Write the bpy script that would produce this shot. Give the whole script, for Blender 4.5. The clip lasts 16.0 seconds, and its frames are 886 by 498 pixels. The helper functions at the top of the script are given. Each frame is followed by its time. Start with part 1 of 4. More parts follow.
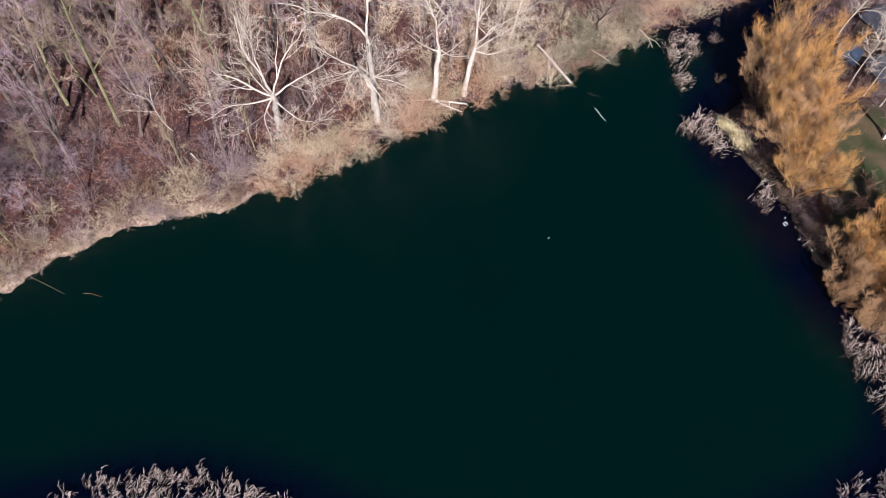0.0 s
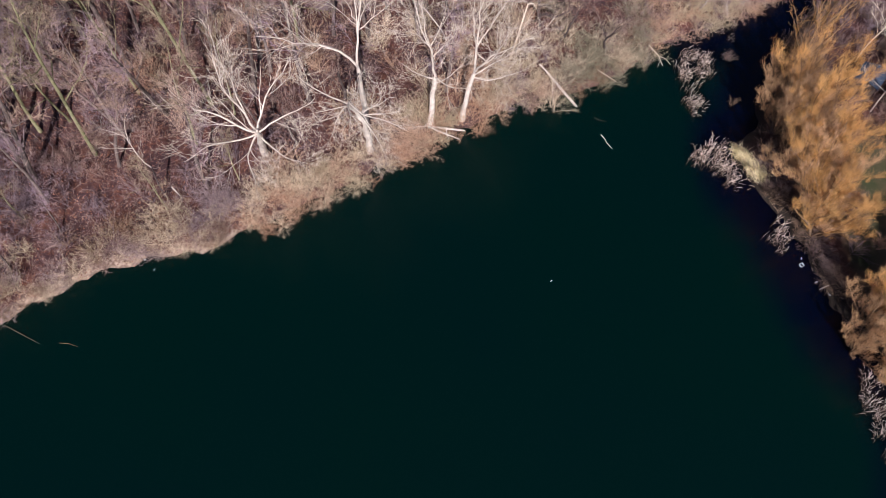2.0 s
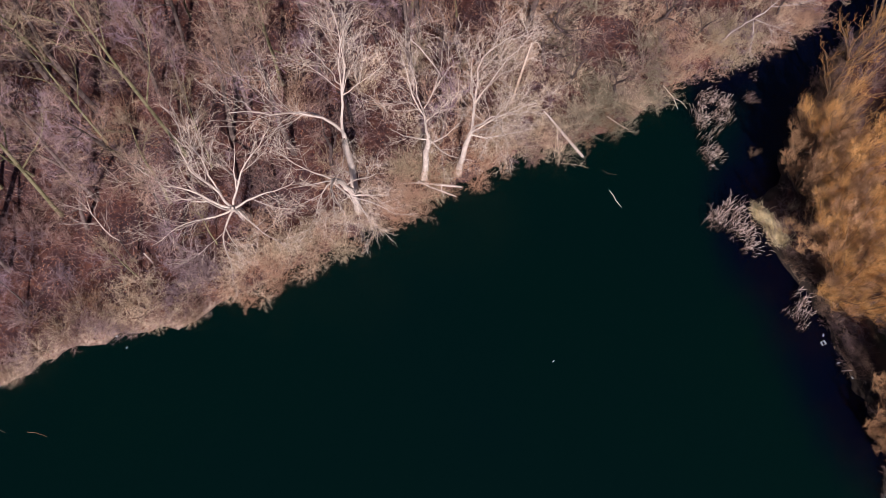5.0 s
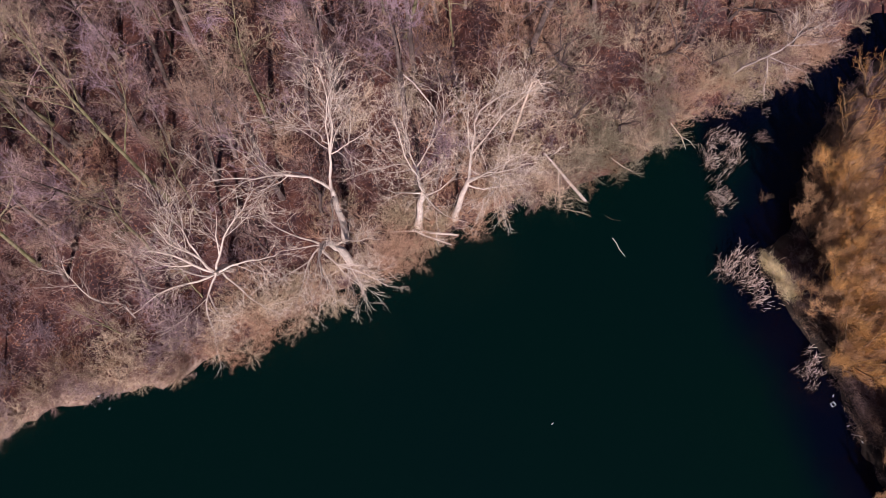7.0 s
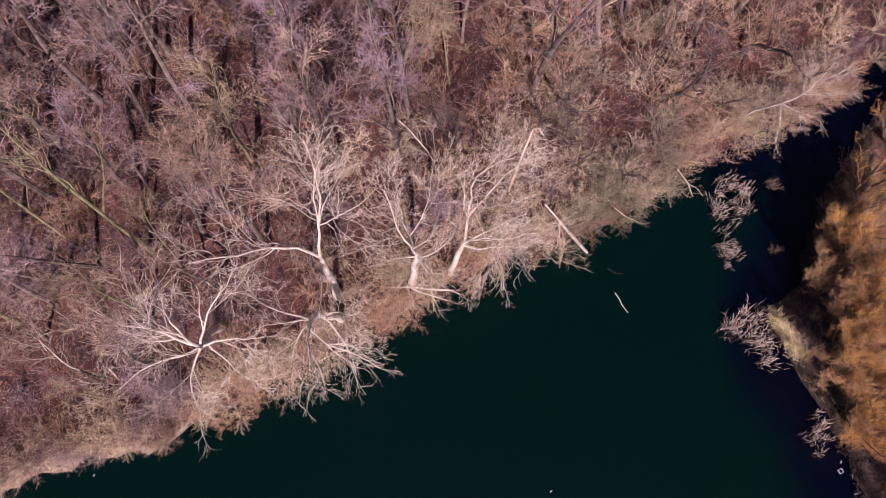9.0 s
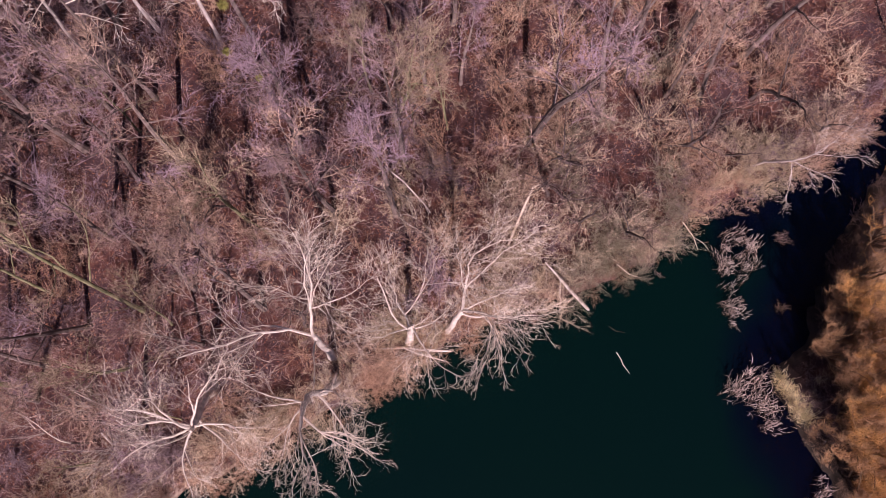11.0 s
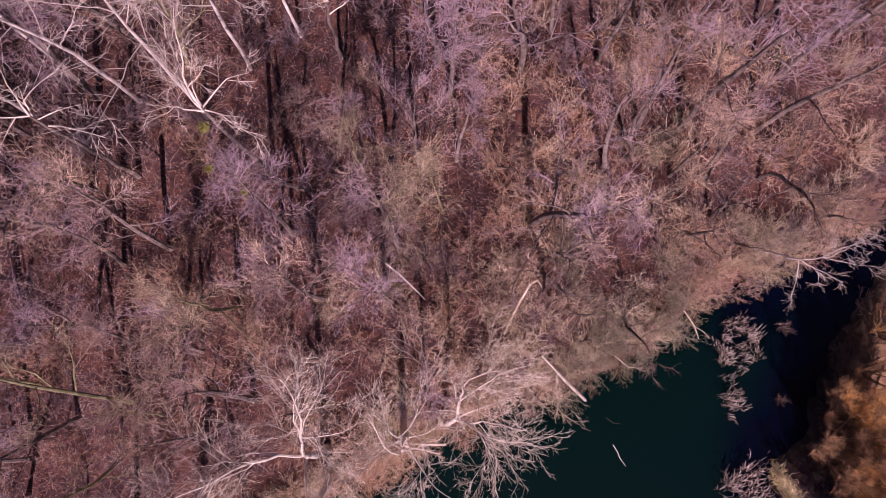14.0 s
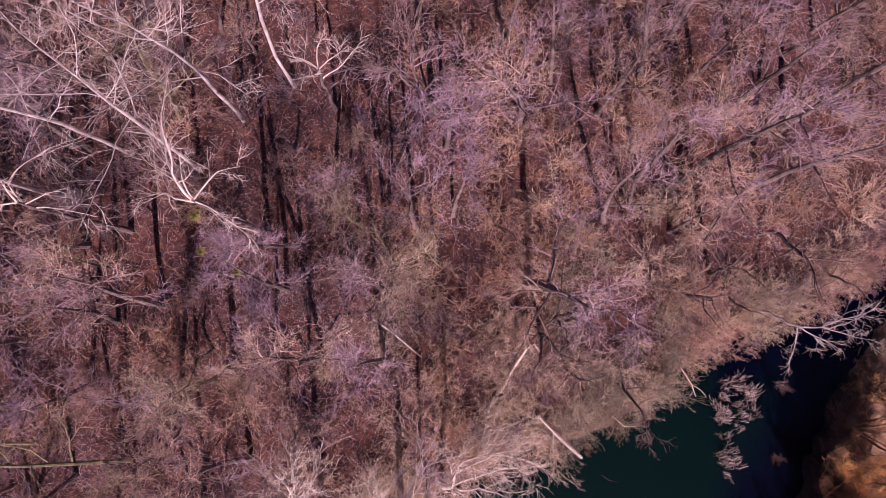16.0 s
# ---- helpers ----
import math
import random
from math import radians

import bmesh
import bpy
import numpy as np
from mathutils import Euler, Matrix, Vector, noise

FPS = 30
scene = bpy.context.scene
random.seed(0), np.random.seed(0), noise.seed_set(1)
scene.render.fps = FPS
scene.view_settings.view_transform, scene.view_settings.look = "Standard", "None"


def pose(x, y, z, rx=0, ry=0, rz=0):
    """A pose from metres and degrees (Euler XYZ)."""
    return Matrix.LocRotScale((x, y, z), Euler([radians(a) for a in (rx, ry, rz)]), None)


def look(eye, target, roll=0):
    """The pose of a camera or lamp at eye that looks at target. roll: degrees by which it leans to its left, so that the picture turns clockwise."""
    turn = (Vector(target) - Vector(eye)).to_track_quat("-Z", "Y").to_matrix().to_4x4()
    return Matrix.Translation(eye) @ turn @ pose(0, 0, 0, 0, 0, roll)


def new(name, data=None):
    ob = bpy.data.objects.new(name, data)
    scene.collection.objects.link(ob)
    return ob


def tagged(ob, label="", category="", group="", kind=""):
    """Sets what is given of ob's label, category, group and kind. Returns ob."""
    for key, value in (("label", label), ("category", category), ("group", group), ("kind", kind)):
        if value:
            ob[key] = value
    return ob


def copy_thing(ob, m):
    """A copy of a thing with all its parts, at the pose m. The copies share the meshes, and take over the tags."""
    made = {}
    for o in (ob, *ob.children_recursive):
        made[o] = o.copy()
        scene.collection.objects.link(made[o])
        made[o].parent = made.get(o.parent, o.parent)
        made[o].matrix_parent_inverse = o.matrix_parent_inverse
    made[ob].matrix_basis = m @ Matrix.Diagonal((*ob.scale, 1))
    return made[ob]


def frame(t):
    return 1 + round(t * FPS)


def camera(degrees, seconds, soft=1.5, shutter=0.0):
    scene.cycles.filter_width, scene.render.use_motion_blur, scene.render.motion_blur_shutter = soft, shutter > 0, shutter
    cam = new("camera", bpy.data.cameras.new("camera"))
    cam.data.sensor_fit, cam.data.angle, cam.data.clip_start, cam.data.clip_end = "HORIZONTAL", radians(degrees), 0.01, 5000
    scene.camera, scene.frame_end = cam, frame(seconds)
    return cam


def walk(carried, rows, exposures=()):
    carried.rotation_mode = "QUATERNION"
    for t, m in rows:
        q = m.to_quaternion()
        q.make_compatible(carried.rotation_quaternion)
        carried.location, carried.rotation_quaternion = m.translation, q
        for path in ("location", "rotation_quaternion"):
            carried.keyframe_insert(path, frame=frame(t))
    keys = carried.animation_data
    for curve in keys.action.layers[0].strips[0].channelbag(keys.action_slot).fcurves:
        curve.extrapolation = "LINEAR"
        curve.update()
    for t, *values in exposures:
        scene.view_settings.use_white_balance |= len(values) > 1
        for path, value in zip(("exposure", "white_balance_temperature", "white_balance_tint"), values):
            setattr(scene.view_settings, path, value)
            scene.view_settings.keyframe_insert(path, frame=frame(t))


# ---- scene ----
cam = camera(58.1, 16.0, soft=0.55)
METRES, EYE, TILT, LEAN, TURN = 50.0, 46.0, -60.0, 0.0, 0.0
ROWS = [
    (0.0, 0.0, 0.0, 0.0, 0.0, 0.0, 0.0),
    (0.5, 0.0001, 0.0154, 0.0295, -0.04, -0.88, -0.0),
    (1.0, 0.001, 0.031, 0.0569, -0.06, -1.63, -0.02),
    (1.5, 0.003, 0.0466, 0.0839, -0.03, -2.38, -0.01),
    (2.0, 0.0038, 0.0626, 0.112, -0.05, -3.22, 0.01),
    (2.5, 0.0051, 0.0785, 0.1386, -0.02, -3.98, 0.02),
    (3.0, 0.0065, 0.0943, 0.1663, -0.01, -4.8, 0.01),
    (3.5, 0.0074, 0.1099, 0.1944, -0.01, -5.6, 0.01),
    (4.0, 0.0084, 0.1255, 0.2221, -0.02, -6.41, -0.0),
    (6.5, 0.0172, 0.2035, 0.3591, 0.1, -10.44, -0.06),
    (7.0, 0.0184, 0.2195, 0.3861, 0.09, -11.25, -0.07),
    (7.5, 0.0197, 0.2358, 0.4135, 0.09, -12.07, -0.1),
    (8.0, 0.0208, 0.2523, 0.44, 0.07, -12.85, -0.11),
    (8.5, 0.0218, 0.2687, 0.4661, 0.06, -13.62, -0.1),
    (9.0, 0.0225, 0.2845, 0.4917, 0.04, -14.37, -0.1),
    (11.5, 0.0317, 0.3609, 0.6362, 0.35, -19.07, 0.05),
    (12.0, 0.0325, 0.3763, 0.6624, 0.36, -19.88, 0.02),
    (12.5, 0.0336, 0.3902, 0.6886, 0.39, -20.62, 0.02),
    (13.0, 0.0346, 0.4052, 0.7159, 0.4, -21.48, -0.0),
    (13.5, 0.0352, 0.4199, 0.743, 0.39, -22.33, -0.04),
    (14.0, 0.0358, 0.434, 0.7694, 0.37, -23.12, -0.08),
    (14.5, 0.037, 0.4477, 0.7959, 0.41, -23.9, -0.09),
    (15.0, 0.0381, 0.4619, 0.8215, 0.43, -24.68, -0.1),
    (15.5, 0.0388, 0.4764, 0.8466, 0.42, -25.47, -0.1),
    (16.0, 0.0383, 0.4903, 0.8701, 0.32, -26.17, -0.12),
]
walk(cam, [(t, pose(0, 0, EYE, TILT, LEAN, TURN) @ pose(METRES * x, METRES * y, METRES * z, 90 + pitch, roll, yaw)) for t, x, y, z, yaw, pitch, roll in ROWS],
     exposures=[(0.0, 0.57, 5300, 19), (4.0, 0.13, 5600, 29), (7.0, 0.06, 5800, 36), (9.0, 0.32, 5800, 42), (12.5, 0.27, 5950, 54), (16.0, 0.34, 5950, 64)])

# ---- light ----
SUN_EL = 40.0
SUN_FROM = Vector((0.1 * math.cos(radians(SUN_EL)), -0.995 * math.cos(radians(SUN_EL)), math.sin(radians(SUN_EL))))
world = bpy.data.worlds.new("world")
scene.world = world
world.use_nodes = True
wt = world.node_tree
sky = wt.nodes.new("ShaderNodeTexSky")
sky.sky_type = "NISHITA"
sky.sun_disc = False
sky.dust_density = 0.2
sky.ozone_density = 5.0
sky.sun_elevation = radians(SUN_EL)
sky.sun_rotation = radians(174.3)
wt.links.new(sky.outputs[0], wt.nodes["Background"].inputs[0])
wt.nodes["Background"].inputs[1].default_value = 0.034
sun = new("sun", bpy.data.lights.new("sun", "SUN"))
sun.data.energy = 5.0
sun.data.angle = radians(0.53)
sun.data.color = (1.0, 0.90, 0.745)
sun.matrix_world = look((0, 0, 80), Vector((0, 0, 80)) - SUN_FROM)


# ---- materials ----
def mat(name, c1, c2, rough=0.85, scale=8.0, bump=0.2, fine=60.0, island=0.0, obj=0.0, tint=None, patch=0.0, patch_scale=0.25, spec=0.25):
    """Two colours mixed by noise, with a finer grain, an island or object variation and a wider patchiness."""
    m = bpy.data.materials.new(name)
    m.use_nodes = True
    t = m.node_tree
    b = t.nodes["Principled BSDF"]
    b.inputs["Roughness"].default_value = rough
    b.inputs["Specular IOR Level"].default_value = spec
    geo = t.nodes.new("ShaderNodeNewGeometry")

    def noise_at(sc, detail=4.0):
        n = t.nodes.new("ShaderNodeTexNoise")
        n.inputs["Scale"].default_value = sc
        n.inputs["Detail"].default_value = detail
        t.links.new(geo.outputs["Position"], n.inputs["Vector"])
        return n.outputs["Fac"]

    def mixed(fac, a, bb, f=None, mode="MIX"):
        x = t.nodes.new("ShaderNodeMix")
        x.data_type, x.blend_type = "RGBA", mode
        if f is None:
            t.links.new(fac, x.inputs[0])
        else:
            x.inputs[0].default_value = f
        for k, v in ((6, a), (7, bb)):
            if isinstance(v, tuple):
                x.inputs[k].default_value = (*v, 1)
            else:
                t.links.new(v, x.inputs[k])
        return x.outputs[2]

    def ramp(fac, lo, hi):
        r = t.nodes.new("ShaderNodeMapRange")
        r.inputs[1].default_value, r.inputs[2].default_value = lo, hi
        t.links.new(fac, r.inputs[0])
        return r.outputs[0]

    col = mixed(ramp(noise_at(scale), 0.32, 0.68), c1, c2)
    if island:
        g = ramp(geo.outputs["Random Per Island"], 0.0, 1.0)
        v = t.nodes.new("ShaderNodeMapRange")
        v.inputs[3].default_value, v.inputs[4].default_value = 1 - island, 1 + island
        t.links.new(g, v.inputs[0])
        col = mixed(None, col, v.outputs[0], 1.0, "MULTIPLY")
    if obj:
        oi = t.nodes.new("ShaderNodeObjectInfo")
        v = t.nodes.new("ShaderNodeMapRange")
        v.inputs[3].default_value, v.inputs[4].default_value = 1 - obj, 1 + obj
        t.links.new(oi.outputs["Random"], v.inputs[0])
        col = mixed(None, col, v.outputs[0], 1.0, "MULTIPLY")
    if tint:
        col = mixed(ramp(noise_at(patch_scale, 3.0), 0.42, 0.62), col, tint) if patch == 0 else mixed(ramp(noise_at(patch_scale, 3.0), 0.5 - patch, 0.5 + patch), col, tint)
    g2 = t.nodes.new("ShaderNodeMapRange")
    g2.inputs[3].default_value, g2.inputs[4].default_value = 0.72, 1.28
    t.links.new(noise_at(fine, 2.0), g2.inputs[0])
    col = mixed(None, col, g2.outputs[0], 1.0, "MULTIPLY")
    t.links.new(col, b.inputs["Base Color"])
    if bump:
        bp = t.nodes.new("ShaderNodeBump")
        bp.inputs["Strength"].default_value = bump
        bp.inputs["Distance"].default_value = 0.05
        t.links.new(noise_at(fine, 3.0), bp.inputs["Height"])
        t.links.new(bp.outputs[0], b.inputs["Normal"])
    return m


M = {}
M["white_bark"] = mat("white_bark", (0.52, 0.435, 0.345), (0.8, 0.7, 0.57), 0.8, 2.5, 0.4, 30, 0.0)
M["white_twig"] = mat("white_twig", (0.56, 0.44, 0.31), (0.80, 0.66, 0.49), 0.8, 3, 0, 20, 0.3)
M["pale_bark"] = mat("pale_bark", (0.42, 0.35, 0.30), (0.72, 0.63, 0.55), 0.85, 1.6, 0.4, 25)
M["pale_twig"] = mat("pale_twig", (0.36, 0.27, 0.22), (0.56, 0.45, 0.37), 0.85, 3, 0, 20, 0.3)
M["grey_bark"] = mat("grey_bark", (0.11, 0.08, 0.066), (0.23, 0.175, 0.145), 0.9, 3, 0.4, 30, 0, 0.25)
M["grey_twig"] = mat("grey_twig", (0.30, 0.20, 0.14), (0.51, 0.36, 0.25), 0.9, 2, 0, 20, 0.35, 0.3, tint=(0.38, 0.265, 0.285), patch=0.05, patch_scale=0.16)
M["moss_bark"] = mat("moss_bark", (0.16, 0.15, 0.065), (0.33, 0.3, 0.16), 0.9, 3, 0.4, 30, 0, 0.2)
M["moss_twig"] = mat("moss_twig", (0.27, 0.195, 0.125), (0.43, 0.33, 0.21), 0.9, 2, 0, 20, 0.35, 0.2)
M["dark_bark"] = mat("dark_bark", (0.07, 0.05, 0.042), (0.14, 0.105, 0.09), 0.9, 3, 0.4, 30, 0, 0.2)
M["dark_twig"] = mat("dark_twig", (0.186, 0.119, 0.094), (0.298, 0.204, 0.156), 0.9, 2, 0, 20, 0.3, 0.2)
M["pale_scrub"] = mat("pale_scrub", (0.63, 0.475, 0.315), (0.87, 0.70, 0.49), 0.9, 0.8, 0, 20, 0.35, tint=(0.52, 0.415, 0.26), patch=0.1, patch_scale=0.16)
M["olive_scrub"] = mat("olive_scrub", (0.30, 0.25, 0.165), (0.47, 0.40, 0.28), 0.9, 0.8, 0, 20, 0.35, tint=(0.27, 0.235, 0.15), patch=0.1, patch_scale=0.3)
M["rose_scrub"] = mat("rose_scrub", (0.50, 0.33, 0.215), (0.73, 0.52, 0.35), 0.9, 0.8, 0, 20, 0.35, tint=(0.52, 0.31, 0.19), patch=0.1, patch_scale=0.2)
M["grey_scrub"] = mat("grey_scrub", (0.25, 0.155, 0.12), (0.43, 0.28, 0.22), 0.9, 0.8, 0, 20, 0.35, tint=(0.27, 0.195, 0.20), patch=0.05, patch_scale=0.2)
M["lilac_scrub"] = mat("lilac_scrub", (0.32, 0.23, 0.215), (0.52, 0.39, 0.35), 0.9, 0.8, 0, 20, 0.35, tint=(0.30, 0.19, 0.11), patch=0.1, patch_scale=0.3)
M["umber_scrub"] = mat("umber_scrub", (0.15, 0.10, 0.095), (0.27, 0.19, 0.17), 0.9, 0.8, 0, 20, 0.35, tint=(0.20, 0.13, 0.08), patch=0.1, patch_scale=0.3)
M["willow_bark"] = mat("willow_bark", (0.16, 0.10, 0.06), (0.30, 0.19, 0.10), 0.9, 3, 0.4, 30, 0, 0.1)
M["willow_twig"] = mat("willow_twig", (0.56, 0.29, 0.085), (0.74, 0.42, 0.14), 0.8, 0.6, 0, 20, 0.3, 0.15)
M["willow_dull"] = mat("willow_dull", (0.4, 0.235, 0.12), (0.57, 0.345, 0.165), 0.8, 0.6, 0, 20, 0.3, 0.15)
M["reed"] = mat("reed", (0.23, 0.15, 0.105), (0.78, 0.63, 0.51), 0.8, 3.0, 0, 20, 0.6)
M["reed_stalk"] = mat("reed_stalk", (0.09, 0.055, 0.035), (0.22, 0.145, 0.09), 0.85, 3.0, 0, 20, 0.4)
M["straw"] = mat("straw", (0.68, 0.56, 0.28), (0.88, 0.77, 0.47), 0.9, 2, 0, 20, 0.3)
M["bank_grass"] = mat("bank_grass", (0.44, 0.31, 0.19), (0.70, 0.53, 0.36), 0.9, 1.5, 0, 20, 0.4)
M["dead_wood"] = mat("dead_wood", (0.62, 0.52, 0.42), (0.82, 0.74, 0.64), 0.85, 3, 0.5, 30)
M["dark_stick"] = mat("dark_stick", (0.05, 0.05, 0.03), (0.10, 0.09, 0.06), 0.8, 3, 0.3, 30)
M["plastic"] = mat("plastic", (0.5, 0.53, 0.52), (0.62, 0.65, 0.64), 0.35, 5, 0, 30, spec=0.5)
M["roof_blue"] = mat("roof_blue", (0.03, 0.045, 0.075), (0.06, 0.085, 0.125), 0.5, 1.2, 0.1, 12, spec=0.5)
# sheet roofing with shade put into its colour, darker than roof_grey
M["roof_shaded"] = mat("roof_shaded", (0.03, 0.03, 0.036), (0.07, 0.07, 0.08), 0.85, 0.9, 0.3, 9)
M["roof_grey"] = mat("roof_grey", (0.07, 0.07, 0.08), (0.13, 0.13, 0.14), 0.8, 0.9, 0.3, 9)
M["boards"] = mat("boards", (0.07, 0.05, 0.04), (0.13, 0.095, 0.075), 0.9, 2, 0.3, 20, 0, 0.2)
M["white_paint"] = mat("white_paint", (0.74, 0.74, 0.72), (0.82, 0.82, 0.80), 0.6, 3, 0, 30)

# ground: forest litter, meadow, pale bank strip, by zone attributes on the sheet
gm = mat("ground", (0.042, 0.017, 0.019), (0.155, 0.066, 0.043), 0.95, 2.2, 0.9, 11, tint=(0.07, 0.036, 0.036), patch_scale=0.35)
t = gm.node_tree
bsdf = t.nodes["Principled BSDF"]
litter = bsdf.inputs["Base Color"].links[0].from_socket


def ground_zone(attr, c1, c2, below, sc=1.1):
    a = t.nodes.new("ShaderNodeAttribute")
    a.attribute_name = attr
    n = t.nodes.new("ShaderNodeTexNoise")
    n.inputs["Scale"].default_value, n.inputs["Detail"].default_value = sc, 6
    geo = t.nodes.new("ShaderNodeNewGeometry")
    t.links.new(geo.outputs["Position"], n.inputs["Vector"])
    r = t.nodes.new("ShaderNodeMapRange")
    r.inputs[1].default_value, r.inputs[2].default_value = 0.35, 0.65
    t.links.new(n.outputs["Fac"], r.inputs[0])
    own = t.nodes.new("ShaderNodeMix")
    own.data_type = "RGBA"
    t.links.new(r.outputs[0], own.inputs[0])
    own.inputs[6].default_value, own.inputs[7].default_value = (*c1, 1), (*c2, 1)
    x = t.nodes.new("ShaderNodeMix")
    x.data_type = "RGBA"
    t.links.new(a.outputs["Fac"], x.inputs[0])
    t.links.new(below, x.inputs[6])
    t.links.new(own.outputs[2], x.inputs[7])
    return x.outputs[2]


c = ground_zone("willow_floor", (0.20, 0.11, 0.06), (0.44, 0.27, 0.15), litter, 1.6)
c = ground_zone("meadow", (0.04, 0.05, 0.018), (0.115, 0.08, 0.042), c, 0.6)
c = ground_zone("bank", (0.17, 0.11, 0.075), (0.52, 0.39, 0.28), c, 5.0)
c = ground_zone("marsh", (0.016, 0.012, 0.009), (0.042, 0.031, 0.022), c, 1.0)
t.links.new(c, bsdf.inputs["Base Color"])
M["ground"] = gm

wm = bpy.data.materials.new("pond_water")
wm.use_nodes = True
t = wm.node_tree
b = t.nodes["Principled BSDF"]
b.inputs["Roughness"].default_value = 0.22
b.inputs["IOR"].default_value = 1.33
n = t.nodes.new("ShaderNodeTexNoise")
n.inputs["Scale"].default_value, n.inputs["Detail"].default_value = 0.06, 3
geo = t.nodes.new("ShaderNodeNewGeometry")
t.links.new(geo.outputs["Position"], n.inputs["Vector"])
x = t.nodes.new("ShaderNodeMix")
x.data_type = "RGBA"
t.links.new(n.outputs["Fac"], x.inputs[0])
x.inputs[6].default_value, x.inputs[7].default_value = (0.0, 0.0080, 0.0045, 1), (0.0, 0.0060, 0.0058, 1)
# shade on the water put into its colour: darker navy where masked
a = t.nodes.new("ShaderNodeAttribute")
a.attribute_name = "navy_shade"
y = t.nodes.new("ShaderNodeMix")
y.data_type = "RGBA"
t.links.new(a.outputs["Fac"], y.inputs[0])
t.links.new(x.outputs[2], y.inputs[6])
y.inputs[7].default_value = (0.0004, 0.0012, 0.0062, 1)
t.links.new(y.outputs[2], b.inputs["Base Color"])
n2 = t.nodes.new("ShaderNodeTexNoise")
n2.inputs["Scale"].default_value, n2.inputs["Detail"].default_value = 1.6, 3
t.links.new(geo.outputs["Position"], n2.inputs["Vector"])
bp = t.nodes.new("ShaderNodeBump")
bp.inputs["Strength"].default_value, bp.inputs["Distance"].default_value = 0.12, 0.03
t.links.new(n2.outputs["Fac"], bp.inputs["Height"])
t.links.new(bp.outputs[0], b.inputs["Normal"])
M["water"] = wm


# ---- mesh helpers ----
class Wood:
    """Collects tapered tubes and twigs, to be made into one mesh."""

    def __init__(self):
        self.v, self.f = [], []

    def tube(self, pts, radii, sides=5, cap=True):
        base = len(self.v)
        up = Vector((0.31, 0.17, 0.93)).normalized()
        for i, p in enumerate(pts):
            d = (pts[min(i + 1, len(pts) - 1)] - pts[max(i - 1, 0)]).normalized()
            a = d.cross(up)
            a = a.normalized() if a.length > 1e-3 else Vector((1, 0, 0))
            c2 = d.cross(a)
            r = radii[i]
            for k in range(sides):
                w = 2 * math.pi * k / sides
                self.v.append(p + a * (r * math.cos(w)) + c2 * (r * math.sin(w)))
        for i in range(len(pts) - 1):
            for k in range(sides):
                q = base + i * sides
                k2 = (k + 1) % sides
                self.f.append((q + k, q + k2, q + sides + k2, q + sides + k))
        if cap:
            self.f.append(tuple(range(base, base + sides))[::-1])
            q = base + (len(pts) - 1) * sides
            self.f.append(tuple(range(q, q + sides)))

    def spike(self, p, q, r):
        base = len(self.v)
        d = (q - p).normalized()
        a = d.cross(Vector((0.3, 0.2, 0.93)))
        a = a.normalized() if a.length > 1e-3 else Vector((1, 0, 0))
        c2 = d.cross(a)
        for w in (0.0, 2.094, 4.189):
            self.v.append(p + a * (r * math.cos(w)) + c2 * (r * math.sin(w)))
        self.v.append(q)
        self.f += [(base, base + 1, base + 3), (base + 1, base + 2, base + 3), (base + 2, base, base + 3)]

    def blade(self, p, q, r, rng):
        """The finest twig: one sliver."""
        base = len(self.v)
        a = (q - p).cross(Vector((rng.gauss(0, 1), rng.gauss(0, 1), rng.gauss(0, 1))))
        a = a.normalized() * r if a.length > 1e-4 else Vector((r, 0, 0))
        self.v += [p + a, p - a, q]
        self.f.append((base, base + 1, base + 2))

    def mesh(self, name, material):
        me = bpy.data.meshes.new(name)
        me.from_pydata([tuple(p) for p in self.v], [], self.f)
        me.materials.append(material)
        me.update()
        return me


def part(name, source, material, parent, label=""):
    """One mesh object under a thing or a part."""
    if isinstance(source, Wood):
        me = source.mesh(name, material)
    elif isinstance(source, bmesh.types.BMesh):
        me = bpy.data.meshes.new(name)
        source.to_mesh(me)
        source.free()
        me.materials.append(material)
    else:
        me = source
    ob = new(name, me)
    ob.parent = parent
    if label:
        ob["label"] = label
    return ob


def jitter(rng, d, amount):
    return (d + Vector((rng.gauss(0, amount), rng.gauss(0, amount), rng.gauss(0, amount)))).normalized()


def aim(azimuth, elevation):
    """Unit vector; azimuth in degrees from east towards north."""
    a, e = radians(azimuth), radians(elevation)
    return Vector((math.cos(a) * math.cos(e), math.sin(a) * math.cos(e), math.sin(e)))


def limb(w, rng, p, d, length, r0, r1, bend=0.12, lift=0.05, seg=6, sides=5):
    """A bent, tapered branch. Returns its points and radii."""
    pts, radii = [p.copy()], [r0]
    for i in range(seg):
        d = jitter(rng, d, bend)
        d = (d + Vector((0, 0, lift))).normalized()
        p = p + d * (length / seg)
        pts.append(p.copy())
        radii.append(r1 + (r0 - r1) * (1 - (i + 1) / seg) ** 1.35)
    w.tube(pts, radii, sides)
    return pts, radii


def along(pts, f):
    x = f * (len(pts) - 1)
    i = min(int(x), len(pts) - 2)
    return pts[i].lerp(pts[i + 1], x - i), (pts[i + 1] - pts[i]).normalized()


def side_of(rng, d, spread):
    """A direction that leaves d by about spread degrees."""
    a = d.cross(Vector((rng.gauss(0, 1), rng.gauss(0, 1), rng.gauss(0, 1)))).normalized()
    s = radians(spread * rng.uniform(0.7, 1.25))
    return (d * math.cos(s) + a * math.sin(s)).normalized()


